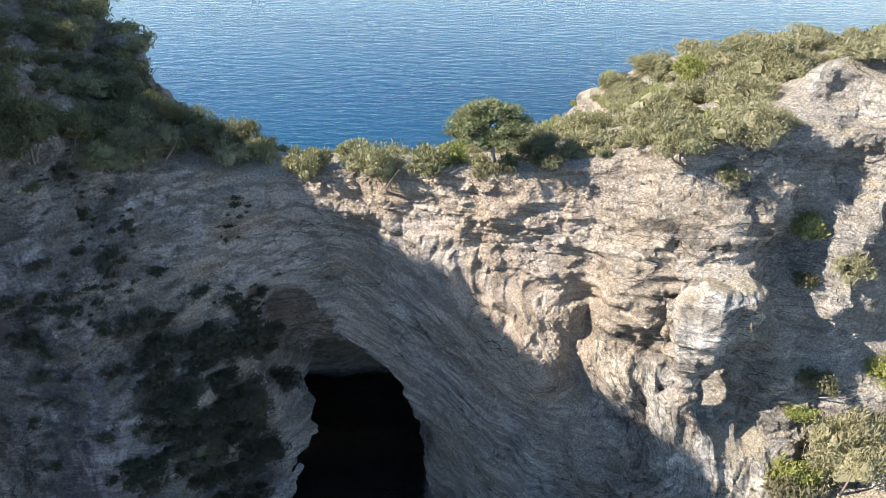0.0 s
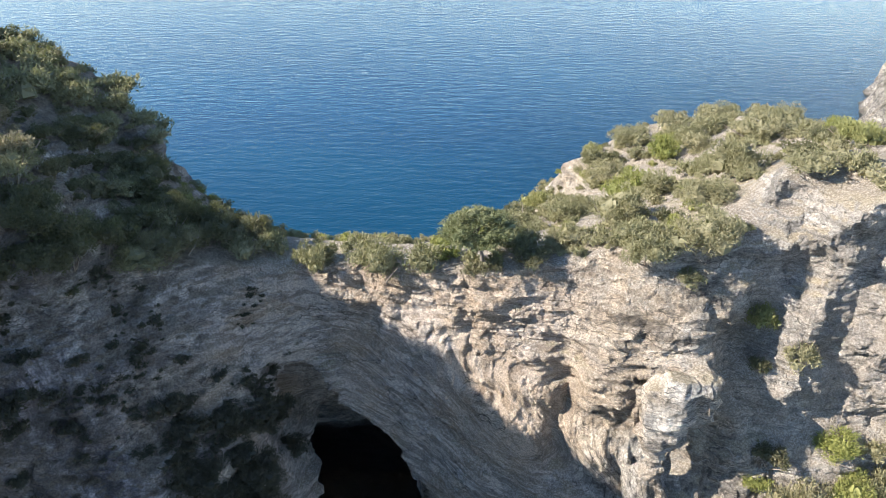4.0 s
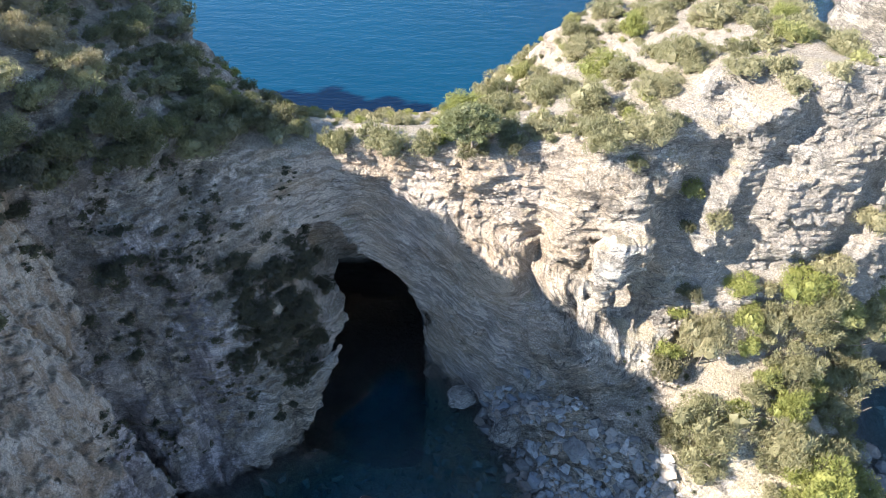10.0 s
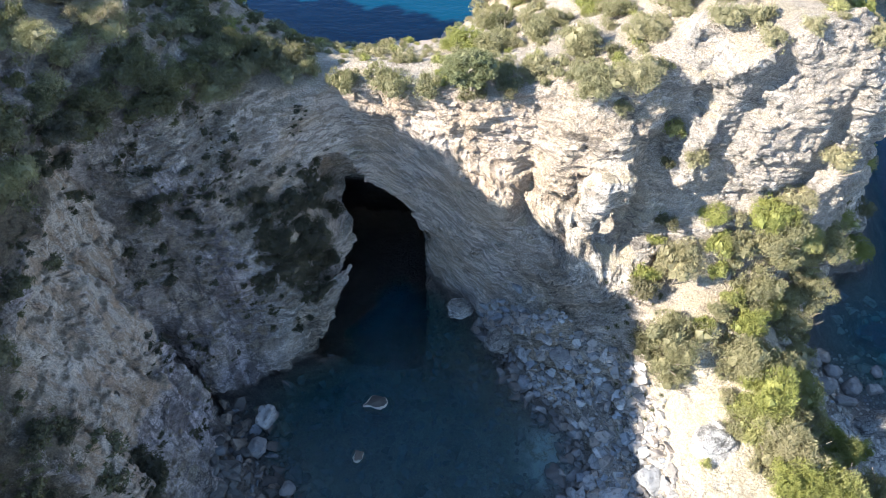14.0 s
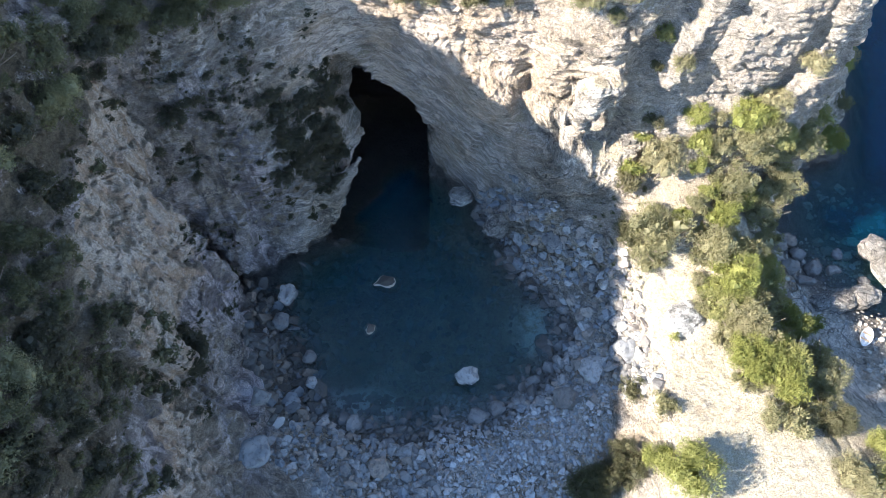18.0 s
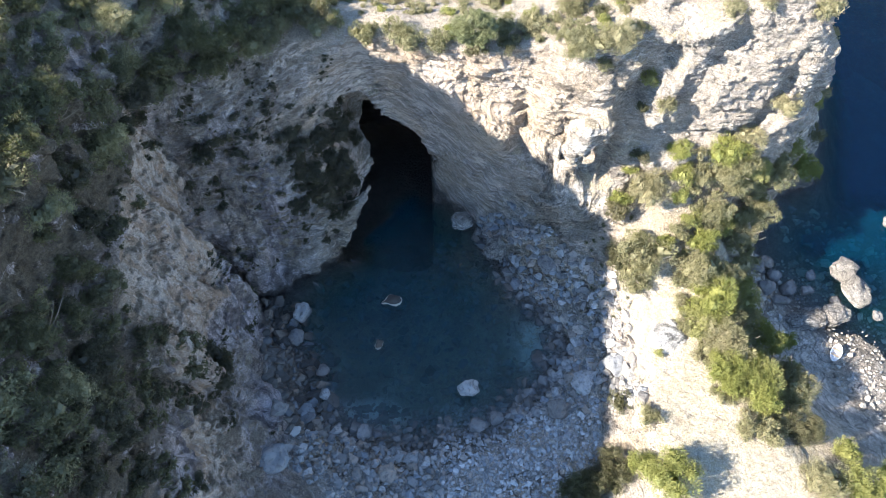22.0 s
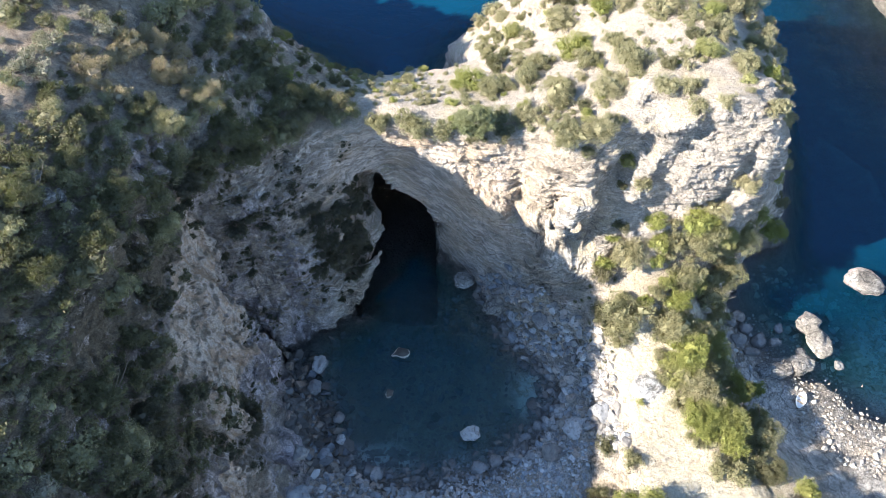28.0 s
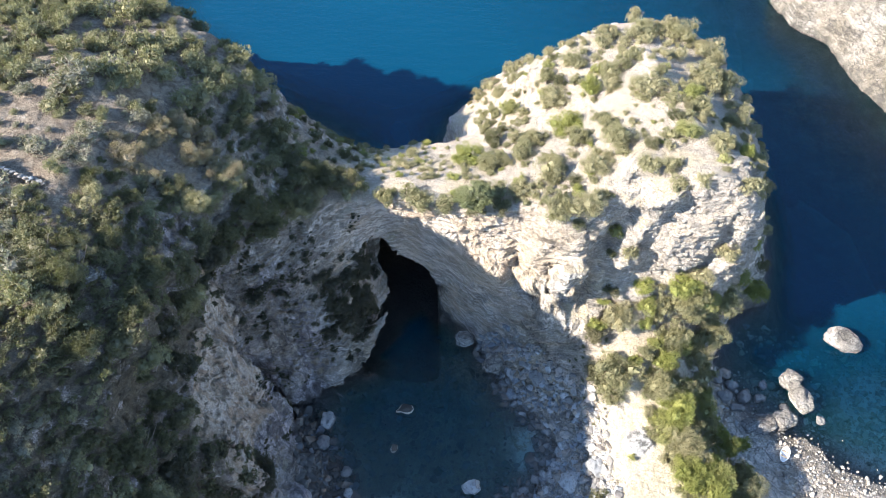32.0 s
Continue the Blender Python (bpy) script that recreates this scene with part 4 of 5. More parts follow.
CROWNS = dict(grey=crown_set(LEAF_GREY, (6, 9, 11, 8)), dark=crown_set(LEAF_DARK, (6, 9, 11, 8)), bright=crown_set(LEAF_BRIGHT, (6, 9, 11)), dry=crown_set(LEAF_DRY, (6, 8)), wall=crown_set(LEAF_SHADED, (8, 10)))
LIGHT_CROWNS = dict(
    grey=[crown_mesh("crown", RNG, LEAF_GREY, k, 1000, 0.075, cores=4) for k in (6, 8, 9)],
    dark=[crown_mesh("crown", RNG, LEAF_DARK, k, 1000, 0.075, cores=4) for k in (6, 8, 9)],
    heath=[crown_mesh("crown", RNG, LEAF_HEATH, k, 700, 0.08, flat=0.55, cores=4) for k in (6, 8)],
    wall=[crown_mesh("crown", RNG, LEAF_SHADED, k, 220, 0.14, cores=2) for k in (4, 5, 6)],
    low=[crown_mesh("crown", RNG, LEAF_DARK, k, 260, 0.13, cores=2) for k in (4, 5)],
)
STEMS = [branch_mesh("stem", RNG, stems(RNG), BARK) for _ in range(4)]
LOOKS = dict(
    grey="rounded grey-green maquis shrub on pale rocky ground",
    dark="dense dark green evergreen shrub on the steep slope",
    bright="fresh yellow-green leafy bush on stony ground",
    dry="dry straw-coloured bush with thin twigs",
)
SHRUBS = {}


def shrub(x, y, size, look="grey", name="shrub", group="shrubs of the headland", tall=1.0, at=None, label=""):
    """A shrub of that width in metres, standing where the ground is."""
    rng = RNG
    tier = [size < wide for wide, *_ in TIERS].index(True)
    kind = CROWNS[look][tier]
    n = rng.randint(len(kind))
    key = (look, tier, n, name, group)
    if at is None:
        at = top_at(x, y)[0]
    m = Matrix.Translation(at - Vector((0, 0, 0.08 * size))) @ Matrix.Rotation(rng.uniform(0, 6.283), 4, "Z") @ Matrix.Diagonal((size / 2, size / 2 * rng.uniform(0.85, 1.15), size / 2 * tall * rng.uniform(0.85, 1.25), 1))
    if key not in SHRUBS:
        ob = tagged(new(name), label or LOOKS[look], "shrub", group)
        part("crown", kind[n], ob)
        part("stem", STEMS[n % 4], ob, "grey twisted stems")
        SHRUBS[key] = ob
    else:
        ob = copy_thing(SHRUBS[key], Matrix())
        ob.name = name
    ob.matrix_basis = m
    return ob


def far_shrubs(spots, look, name, label):
    """Many small crowns joined, where nobody could count them."""
    kind = LIGHT_CROWNS[look]
    data = []
    for me in kind:
        v = np.empty(len(me.vertices) * 3, np.float32)
        me.vertices.foreach_get("co", v)
        q = np.empty(len(me.loops), np.int32)
        me.loops.foreach_get("vertex_index", q)
        data.append((v.reshape(-1, 3), q.reshape(-1, 3)))
    place, faces, n = [], [], 0
    for x, y, z, size in spots:
        v, q = data[RNG.randint(len(data))]
        a = RNG.uniform(0, 6.283)
        turn = np.array([[math.cos(a), -math.sin(a), 0], [math.sin(a), math.cos(a), 0], [0, 0, RNG.uniform(0.8, 1.25)]])
        place.append(v @ turn.T * size / 2 + (x, y, z - 0.05 * size))
        faces.append(q + n)
        n += len(v)
    if place:
        tagged(new(name, mesh_of(name, np.concatenate(place), np.concatenate(faces), kind[0].materials[0], False)), label, "shrubs", kind="stuff")


def scatter(box, gap, keep, sizes, seed, taken=()):
    """Spots in a box of the plan, no nearer to one another than their widths allow."""
    rng = np.random.RandomState(seed)
    x0, x1, y0, y1 = box
    cells, out = {}, []
    for x, y, size in taken:
        cells.setdefault((int(x // gap), int(y // gap)), []).append((x, y))
    for _ in range(int((x1 - x0) * (y1 - y0) / gap**2 * 4)):
        x, y = rng.uniform(x0, x1), rng.uniform(y0, y1)
        size = sizes[0] + (sizes[1] - sizes[0]) * rng.uniform(0, 1) ** 1.6
        at, n = top_at(x, y)
        far = gap * (0.3 + 0.7 * size / sizes[1]) * max(0.45, min(1.0, n.z * 1.25))
        i, j = int(x // gap), int(y // gap)
        if any((x - a) ** 2 + (y - b) ** 2 < far**2 for p in (-1, 0, 1) for q in (-1, 0, 1) for a, b in cells.get((i + p, j + q), ())):
            continue
        if rng.uniform() > keep(x, y, at.z, n.z):
            continue
        cells.setdefault((i, j), []).append((x, y))
        out.append((x, y, at.z, size))
    return out


def clump(x, y, scale, seed):
    return float(noise.noise(Vector((x * scale, y * scale, seed))))


def west_keep(x, y, z, nz):
    if z < 25.5 or x > -15.5 or (z < 29 and y < 31 and x > -25):
        return 0
    bare = 0.9 if (x < -34 and 24 < y < 36) else 0.62 if (x < -27 and y > 34 and z > 29) else 0
    return max(0.0, min(1.0, 1.0 + 0.9 * clump(x, y, 0.16, 2) - 0.8 * bare))


def head_keep(x, y, z, nz):
    if z < 9 or x < 2 or y < 36.5 or nz < 0.25:
        return 0
    return max(0.0, min(1.0, 0.45 + 1.5 * clump(x, y, 0.2, 5)))


def belt_keep(x, y, z, nz):
    """East of the bright crest of the ridge."""
    return 0.85 if x > 24.2 + 0.35 * max(0, 14 - y) and z > 2.4 and x < 36 - 0.12 * y + 3 else 0


def talus_keep(x, y, z, nz):
    return 0.5 if 2.5 < z < 12 and 15 < x < 20 and 17 < y < 29 else 0


PLANTED = dict(
    rim_grey=[(-12.6, 40.2, 2.8), (-10.9, 41.2, 2.6), (-7.9, 39.4, 3.5), (-4.8, 39.9, 2.8), (-3.2, 38.1, 3.9), (5.1, 39.4, 3.4), (7.6, 38.9, 2.3), (9.6, 38.1, 1.7), (12.2, 35.3, 3.8), (15.5, 35.1, 3.0), (14.4, 34.1, 1.9), (21.5, 33.2, 2.7), (33.1, 32.4, 3.9), (31.0, 31.8, 3.6)],
    rim_dark=[(-15.1, 41.3, 4.6), (-13.0, 41.8, 4.0), (-17.2, 41.0, 4.2), (3.4, 36.4, 1.6), (19.2, 33.6, 1.7), (19.9, 31.1, 2.9)],
    rim_bright=[(0.6, 38.9, 2.4), (8.1, 40.6, 2.3), (19.9, 35.2, 1.7), (19.0, 30.5, 2.0), (23.9, 31.4, 3.2)],
    belt_bright=[(28.8, 31.0, 3.7), (32.1, 30.8, 3.8), (29.7, 26.2, 3.2), (27.8, 18.2, 5.1), (25.7, 17.0, 3.1), (25.5, 14.9, 2.4), (31.4, 10.1, 4.7), (37.9, 15.5, 2.0), (28.5, 10.3, 4.0), (18.3, 28.2, 2.4), (22.7, 23.5, 2.3), (24.5, 29.5, 2.7), (21.6, 12.8, 1.0)],
    belt_grey=[(30.0, 30.2, 3.2), (35.5, 30.7, 4.6), (28.3, 27.1, 3.8), (33.2, 27.8, 4.6), (32.2, 25.7, 3.4), (26.7, 20.5, 4.6), (28.2, 13.1, 5.2), (32.1, 16.8, 3.1), (21.1, 28.0, 4.5), (20.1, 22.5, 5.0), (19.9, 20.7, 3.6), (26.4, 29.8, 2.7)],
    belt_dark=[(17.9, 26.9, 2.6), (18.4, 22.9, 3.1)],
    belt2_bright=[(27.6, 10.1, 4.0), (30.4, 9.4, 4.1), (30.5, 7.1, 3.2), (38.7, -1.3, 4.9), (38.2, 2.6, 3.0), (19.9, -0.3, 4.9), (18.3, 1.5, 3.3), (20.9, 1.8, 2.2), (41.9, -0.8, 3.8), (36.8, 15.4, 1.9), (30.7, 11.5, 2.7), (27.0, 16.6, 4.1)],
    belt2_grey=[(35.4, 8.7, 4.7), (35.1, -0.1, 4.1), (19.4, 6.1, 2.2), (28.4, 14.1, 4.2)],
    belt2_dark=[(34.4, 4.6, 3.6), (15.8, 1.8, 4.0), (14.3, 0.1, 4.5), (12.6, -0.7, 4.0), (17.5, 8.4, 2.3)],
    juniper_dark=[(-22.4, 33.4, 5.0), (-20.4, 33.9, 5.2), (-19.4, 36.5, 3.5), (-24.5, 30.3, 3.6), (-26.1, 29.1, 3.6), (-18.9, 39.2, 3.6), (-23.4, 31.2, 2.9), (-25.8, 27.7, 2.4)],
    juniper_grey=[(-25.5, 33.2, 3.7), (-26.0, 29.8, 3.5), (-17.6, 41.0, 3.7)],
    head_bright=[(2.6, 46.6, 4.8), (19.8, 35.3, 2.8), (15.3, 51.1, 5.2), (19.0, 56.3, 3.6), (30.3, 51.4, 4.2), (27.4, 43.4, 3.6), (8.6, 57.6, 3.7), (45.2, 38.6, 5.2)],
    head_grey=[(5.4, 45.3, 4.7), (9.3, 46.5, 4.0), (11.4, 41.4, 4.5), (12.2, 35.2, 4.5), (15.3, 35.2, 4.5), (15.8, 46.7, 4.0), (17.4, 41.3, 4.4), (20.6, 44.7, 5.2), (25.8, 53.9, 5.2), (22.2, 39.0, 3.7), (21.8, 58.3, 4.4), (14.4, 56.7, 5.2), (18.1, 63.0, 4.5), (22.7, 67.6, 4.0), (28.3, 67.9, 5.2), (34.3, 68.0, 5.2), (36.8, 64.5, 5.2), (34.0, 57.4, 5.2), (39.2, 59.6, 4.8), (30.8, 49.2, 3.8), (30.9, 41.4, 3.9), (36.8, 50.3, 3.7), (24.7, 35.8, 3.0), (27.0, 35.0, 2.4), (24.5, 38.3, 3.0), (11.4, 49.5, 4.1), (32.2, 34.6, 3.1), (8.5, 39.0, 3.1), (-0.6, 37.4, 2.9)],
)
HANGING = dict(
    buttress=[(-23.0, 30.9, 24.3, 2.5), (-20.3, 31.6, 23.2, 1.4), (-17.6, 33.6, 22.2, 1.5), (-15.3, 33.8, 21.5, 1.4), (-25.5, 26.4, 26.8, 1.3), (-22.6, 27.8, 22.7, 3.0), (-22.5, 26.0, 15.8, 1.9), (-20.4, 29.6, 20.0, 1.4), (-15.7, 32.1, 18.4, 3.5), (-13.8, 33.9, 17.7, 3.3), (-11.5, 34.8, 17.2, 3.0), (-14.6, 30.7, 16.2, 4.1), (-12.3, 32.7, 14.4, 4.1), (-13.5, 29.4, 13.9, 4.1), (-11.3, 32.4, 10.2, 4.0), (-12.4, 30.3, 8.5, 3.1), (-15.5, 27.7, 13.3, 2.4), (-10.8, 37.1, 11.6, 3.0)],
    wall=[(-24.6, 11.2, 20.9, 2.1), (-23.4, 11.9, 12.2, 3.6), (-23.0, 10.4, 10.7, 3.6), (-25.7, 27.4, 32.2, 3.6), (-20.7, 27.7, 16.0, 1.2), (-17.1, 28.2, 15.2, 1.2), (-19.0, 26.3, 14.7, 1.0), (-24.4, 25.3, 17.0, 1.4), (-24.7, 26.3, 19.3, 1.5), (-13.7, 27.6, 5.4, 1.4), (-15.9, 26.6, 7.0, 1.3), (-22.7, 27.3, 18.0, 1.4)],
    slope=[(-23.6, 10.1, 11.7, 3.1), (-22.7, 6.3, 14.8, 2.1), (-25.9, 27.3, 32.3, 3.0), (-25.7, 26.7, 25.2, 1.2), (-26.0, 10.3, 22.6, 2.5), (-24.4, 10.3, 20.7, 1.5), (-27.3, 16.5, 28.8, 2.9), (-28.3, 16.3, 30.7, 3.1), (-27.4, 17.7, 34.7, 3.1), (-27.9, 7.3, 27.5, 3.5), (-26.3, 5.8, 26.1, 3.5), (-27.4, 4.0, 27.0, 3.5), (-25.9, 2.8, 25.8, 3.1), (-26.5, 0.6, 27.3, 3.1), (-24.9, 1.6, 24.0, 2.8), (-25.5, -1.3, 26.3, 3.4), (-25.2, 0.1, 20.0, 3.0), (-28.9, 10.1, 29.7, 2.7), (-22.8, -0.2, 13.8, 2.2), (-27.9, 12.1, 26.9, 2.4), (-28.3, 12.8, 29.9, 2.8)],
)
GROUPS = dict(rim=("shrub", "shrubs along the rim of the arch"), belt=("bush", "bushes of the ridge"), belt2=("bush", "bushes of the ridge"), juniper=("evergreen_shrub", "dark shrubs of the hill"), head=("shrub", "shrubs of the headland"))
taken = []
for key, spots in PLANTED.items():
    zone, look_name = key.split("_")[0], key.split("_")[1]
    for x, y, size in spots:
        size *= 1.2 if zone.startswith("belt") else 1.0
        shrub(x, y, size, look_name, *GROUPS[zone], tall=1.15 if zone == "rim" else 1.5 if zone.startswith("belt") else 1.05)
        taken.append((x, y, size))
for key, spots in HANGING.items():
    for x, y, z, size in spots:
        spots_ = [(x, y, z, size)]
        more = 2.3 if key == "buttress" else 1.2
        if size > 2.2:
            for _ in range(int(more * (5 if size > 3 else 2))):
                c = GROUND.find_nearest(Vector((x, y, z)) + Vector(RNG.normal(size=3) * size * 0.42))[0]
                spots_.append((c.x, c.y, c.z, size * RNG.uniform(0.3, 0.65)))
        for a, b, c, w in spots_:
            at, n = GROUND.find_nearest(Vector((a, b, c)))[:2]
            n = n if n.y < 0 or n.x > 0 else -n
            at = at + Vector((n.x, n.y, 0)) * 0.22 * w - Vector((0, 0, 0.3 * w))
            shrub(a, b, w, "wall", "hanging_shrub", "shrubs on the shaded wall", 0.9, at, "brown-green shrub rooted in the shaded rock wall, leaves darkened for shade")
for x, y, z, size, look_name in [(40.6, 36.6, 17, 3.8, "bright"), (41.4, 35.4, 10, 4.0, "bright"), (45.5, 39.3, 8, 3.6, "dark"), (41.6, 57, 20.5, 3.2, "grey"), (41.5, 50, 21, 3.0, "grey"), (42, 46, 18, 2.8, "dark"), (42.5, 62, 14, 3.2, "dark"), (43, 54, 15, 3.0, "dark")]:
    c = GROUND.find_nearest(Vector((x, y, z)))[0]
    shrub(c.x, c.y, size, look_name, "cliff_shrub", "shrubs on the seaward cliff", 0.9, c - Vector((0, 0, 0.25 * size)), "leafy shrub leaning out from the seaward cliff")
west = scatter((-62, -15, -12, 80), 1.65, west_keep, (1.0, 4.8), 4, taken)
head = scatter((2, 47, 36.5, 76), 1.9, head_keep, (0.8, 3.9), 6, taken)
west.sort(key=lambda s: (s[0] + 5) ** 2 + (s[1] - 25) ** 2)
head.sort(key=lambda s: (s[0] - 12) ** 2 + (s[1] - 36) ** 2)
belt = scatter((23.5, 36, 4, 31), 1.7, belt_keep, (1.2, 4.2), 15, taken)
for n, (x, y, z, size) in enumerate(belt[:110]):
    shrub(x, y, size, "bright" if n % 5 == 1 else "grey", "bush", "bushes of the ridge", 1.45)
saddle = scatter((-21, 2, 39.5, 60), 1.7, lambda x, y, z, nz: 0.8 if z > 8 and (y > 42.6 or x < -15) and clump(x, y, 0.2, 11) > -0.35 else 0, (0.8, 2.6), 17, taken)
for n, (x, y, z, size) in enumerate(saddle[:200]):
    shrub(x, y, size, "bright" if n % 5 == 1 else "dark" if x < -11 and n % 2 else "grey", "low_shrub", "shrubs along the rim of the arch", 0.9)
near, far = west[:250], west[250:]
for n, (x, y, z, size) in enumerate(near):
    if (x + 30) ** 2 + (y - 38.5) ** 2 < 30:
        shrub(x, y, size * 1.2, "dry", "dry_bush", "dry bushes of the hill")
    else:
        shrub(x, y, size, "grey" if n % 4 == 0 else "dark", "evergreen_shrub", "dark shrubs of the hill")
for n, (x, y, z, size) in enumerate(head[:190]):
    shrub(x, y, size, "bright" if n % 8 == 4 else "dark" if n % 7 == 1 else "grey")
def far_look(n, s):
    if s[0] < -28 and s[1] < 46 and (clump(s[0], s[1], 0.13, 20) > 0.12 or n % 7 == 3):
        return "heath"
    return "dark" if n % 5 < (2 if s[1] < 30 else 1 if s[1] < 60 else 3) else "grey"


for look_name, name, label in (("dark", "maquis", "dense dark green scrub over the hill"), ("grey", "maquis_scrub", "dense grey-green scrub over the hill"), ("heath", "heath", "low grey-brown heath between the shrubs of the hill")):
    far_shrubs([s for n, s in enumerate(far) if far_look(n, s) == look_name], look_name, name, label)
steep = scatter((-42, -22.5, -14, 27), 1.0, lambda x, y, z, nz: 0.85 if z > (25 if y > 12 else 14) and clump(x, y, 0.2, 3) > -0.35 else 0, (0.6, 2.4), 12)
far_shrubs(steep, "low", "undergrowth", "low dark undergrowth on the steep shaded slope")
def wall_tufts(count):
    """Small shrubs rooted in cracks of the shaded walls, in loose drifts, leaves darkened for shade."""
    rng = np.random.RandomState(29)
    v, q = COARSE
    mid, up = v[q].mean(1), normals(v, q)[q, 2].mean(1)
    ok = np.nonzero((up < 0.7) & (up > -0.2) & (mid[:, 0] < -9.5) & (mid[:, 0] > -29) & (mid[:, 1] > 2) & (mid[:, 1] < 38.5) & (mid[:, 2] > 4.5) & (mid[:, 2] < 29))[0]
    out = []
    for n in rng.permutation(ok):
        x, y, z = mid[n]
        drift = noise.noise(Vector((x * 0.22, y * 0.22, z * 0.17))) + 0.6 * noise.noise(Vector((x * 0.7, y * 0.7, z * 0.5)))
        if drift > 0.18 and not (x < -23 and 8 < y < 25 and 13 < z < 27):
            size = 0.35 + 1.0 * rng.uniform() ** 2.2 * min(1.0, 0.5 + drift)
            out.append((x, y, z - 0.15 * size, size))
        if len(out) == count:
            break
    return out


far_shrubs(wall_tufts(620), "wall", "tufts", "small tufts rooted in the shaded rock walls, leaves darkened for shade")
far_shrubs(head[190:], "grey", "scrub", "grey-green scrub on the far side of the headland")
far_shrubs(scatter((15, 20, 17, 29), 0.9, talus_keep, (0.3, 0.8), 9), "low", "low_scrub", "low dark tufts between the stones of the slope")


def pine(x, y, tall):
    """A small wind-shaped pine: leaning trunk, spreading limbs, flat layered foliage."""
    ob = tagged(new("pine_tree"), "small wind-shaped pine with a bare trunk on the rim", "tree")
    rng = np.random.RandomState(7)
    part("trunk", branch_mesh("trunk", rng, [((0, 0, -0.5), (-0.25, 0.05, tall * 0.62), 0.16), ((-0.25, 0.05, tall * 0.6), (0.1, 0, tall * 0.92), 0.08)], BARK), ob)
    tips = [(1.1, 0.1, 0.5), (-1.4, 0.2, 0.48), (0.7, -0.7, 0.66), (-0.9, -0.5, 0.7), (0.5, 0.7, 0.74), (-0.3, 0.2, 0.88), (0.2, -0.2, 0.82), (-1.0, 0.7, 0.6), (1.2, -0.3, 0.66), (0.3, -0.9, 0.5), (-0.5, -0.9, 0.55), (0.9, 0.6, 0.6), (-0.7, 0.1, 0.8), (0.6, 0.2, 0.8)]
    for a, b, h in tips:
        foot = (-0.22 * h, 0.03, tall * (h - 0.2))
        limb = part("limb", branch_mesh("limb", rng, [(foot, (a, b, tall * h), 0.06)], BARK), ob)
        pad = crown_mesh("foliage", rng, LEAF_PINE, 6, 1500, 0.06, 0.7)
        leaves = part("foliage", pad, limb)
        leaves.matrix_basis = Matrix.Translation((a, b, tall * h - 0.3)) @ Matrix.Diagonal((1.05, 1.05, 0.9, 1))
    ob.matrix_basis = Matrix.Translation(top_at(x, y)[0]) @ Matrix.Diagonal((1.15, 1.15, 1, 1))


pine(2.5, 37.0, 3.9)


# ---- stones ----
def stone_mesh(name, rng, material, points=16, flat=0.7, fine=False):
    """A broken block: the hull of a few corners; larger ones are cut finer and roughened."""
    bm = bmesh.new()
    for _ in range(points):
        w = rng.normal(size=3)
        w /= np.linalg.norm(w)
        w = np.sign(w) * np.abs(w) ** 0.9
        bm.verts.new((w[0], w[1] * rng.uniform(0.75, 1), w[2] * flat))
    bmesh.ops.convex_hull(bm, input=bm.verts)
    bmesh.ops.delete(bm, geom=[v for v in bm.verts if not v.link_faces], context="VERTS")
    if fine:
        for _ in range(3):
            bmesh.ops.subdivide_edges(bm, edges=list(bm.edges), cuts=1, use_grid_fill=True)
            bmesh.ops.smooth_vert(bm, verts=bm.verts, factor=0.22, use_axis_x=True, use_axis_y=True, use_axis_z=True)
        seed = rng.uniform(0, 50)
        for v in bm.verts:
            p = v.co
            v.co += p.normalized() * (0.15 * noise.noise(p * 2.2 + Vector((seed, 0, 0))) + 0.09 * noise.noise(Vector((p.x * 2, p.y * 2, p.z * 9 + seed))))
    me = bpy.data.meshes.new(name)
    bm.to_mesh(me)
    bm.free()
    me.materials.append(material)
    return me


SRNG = np.random.RandomState(33)
PIECES = [stone_mesh("stone", SRNG, STONE, int(SRNG.randint(9, 15)), SRNG.uniform(0.45, 0.8)) for _ in range(14)]


def boulder(x, y, size, name="boulder", label="grey weathered boulder at the edge of the pool", group="boulders of the pool", tall=0.8, z=None, material=None, long=1.0, turn=None):
    ob = tagged(new(name, stone_mesh(name, SRNG, material or STONE, 22, 0.85, True)), label, "rock", group)
    at = top_at(x, y)[0] if z is None else Vector((x, y, z))
    a = SRNG.uniform(0, 6.283) if turn is None else radians(turn)
    ob.matrix_basis = Matrix.Translation(at + Vector((0, 0, 0.16 * size * tall))) @ Matrix.Rotation(a, 4, "Z") @ Matrix.Diagonal((size / 2 * long, size / 2, size / 2 * tall, 1))
    return ob


for x, y, size in [(2.2, 11.2, 2.8), (11.8, 8.5, 3.0), (-16.6, 20.4, 2.7), (-17.1, 17.5, 2.2), (-14, 13.5, 1.8), (-13.6, 10.9, 1.5), (-18, 3.3, 4.2), (-6.5, 2.2, 2.6)]:
    boulder(x, y, size, z=max(0.05, top_at(x, y)[0].z))
for x, y, z, size, turn in [(5.7, 27.4, 1.7, 3.2, 60), (2.15, 31.3, 1.5, 3.0, 20)]:
    boulder(x, y, size, label="pale rounded boulder at the foot of the arch", z=z, tall=0.95, material=FAR_ROCK, turn=turn)
for x, y, size in [(17.6, 12.5, 2.8), (10.3, 14.8, 2.2), (14.9, 15.1, 1.9), (13.2, 13.6, 1.6), (-0.1, 7.8, 1.3), (5.1, 7.9, 2.1), (3, 7, 2.3), (-15.5, 8.6, 2.4), (-17.9, 8.7, 2.3), (-9.3, 6.7, 2.1), (-3.8, 3.9, 2.3), (14.6, 11.2, 3.2), (11.5, 24.6, 2.6)]:
    boulder(x, y, size, label="angular grey boulder among beach stones", tall=0.65)
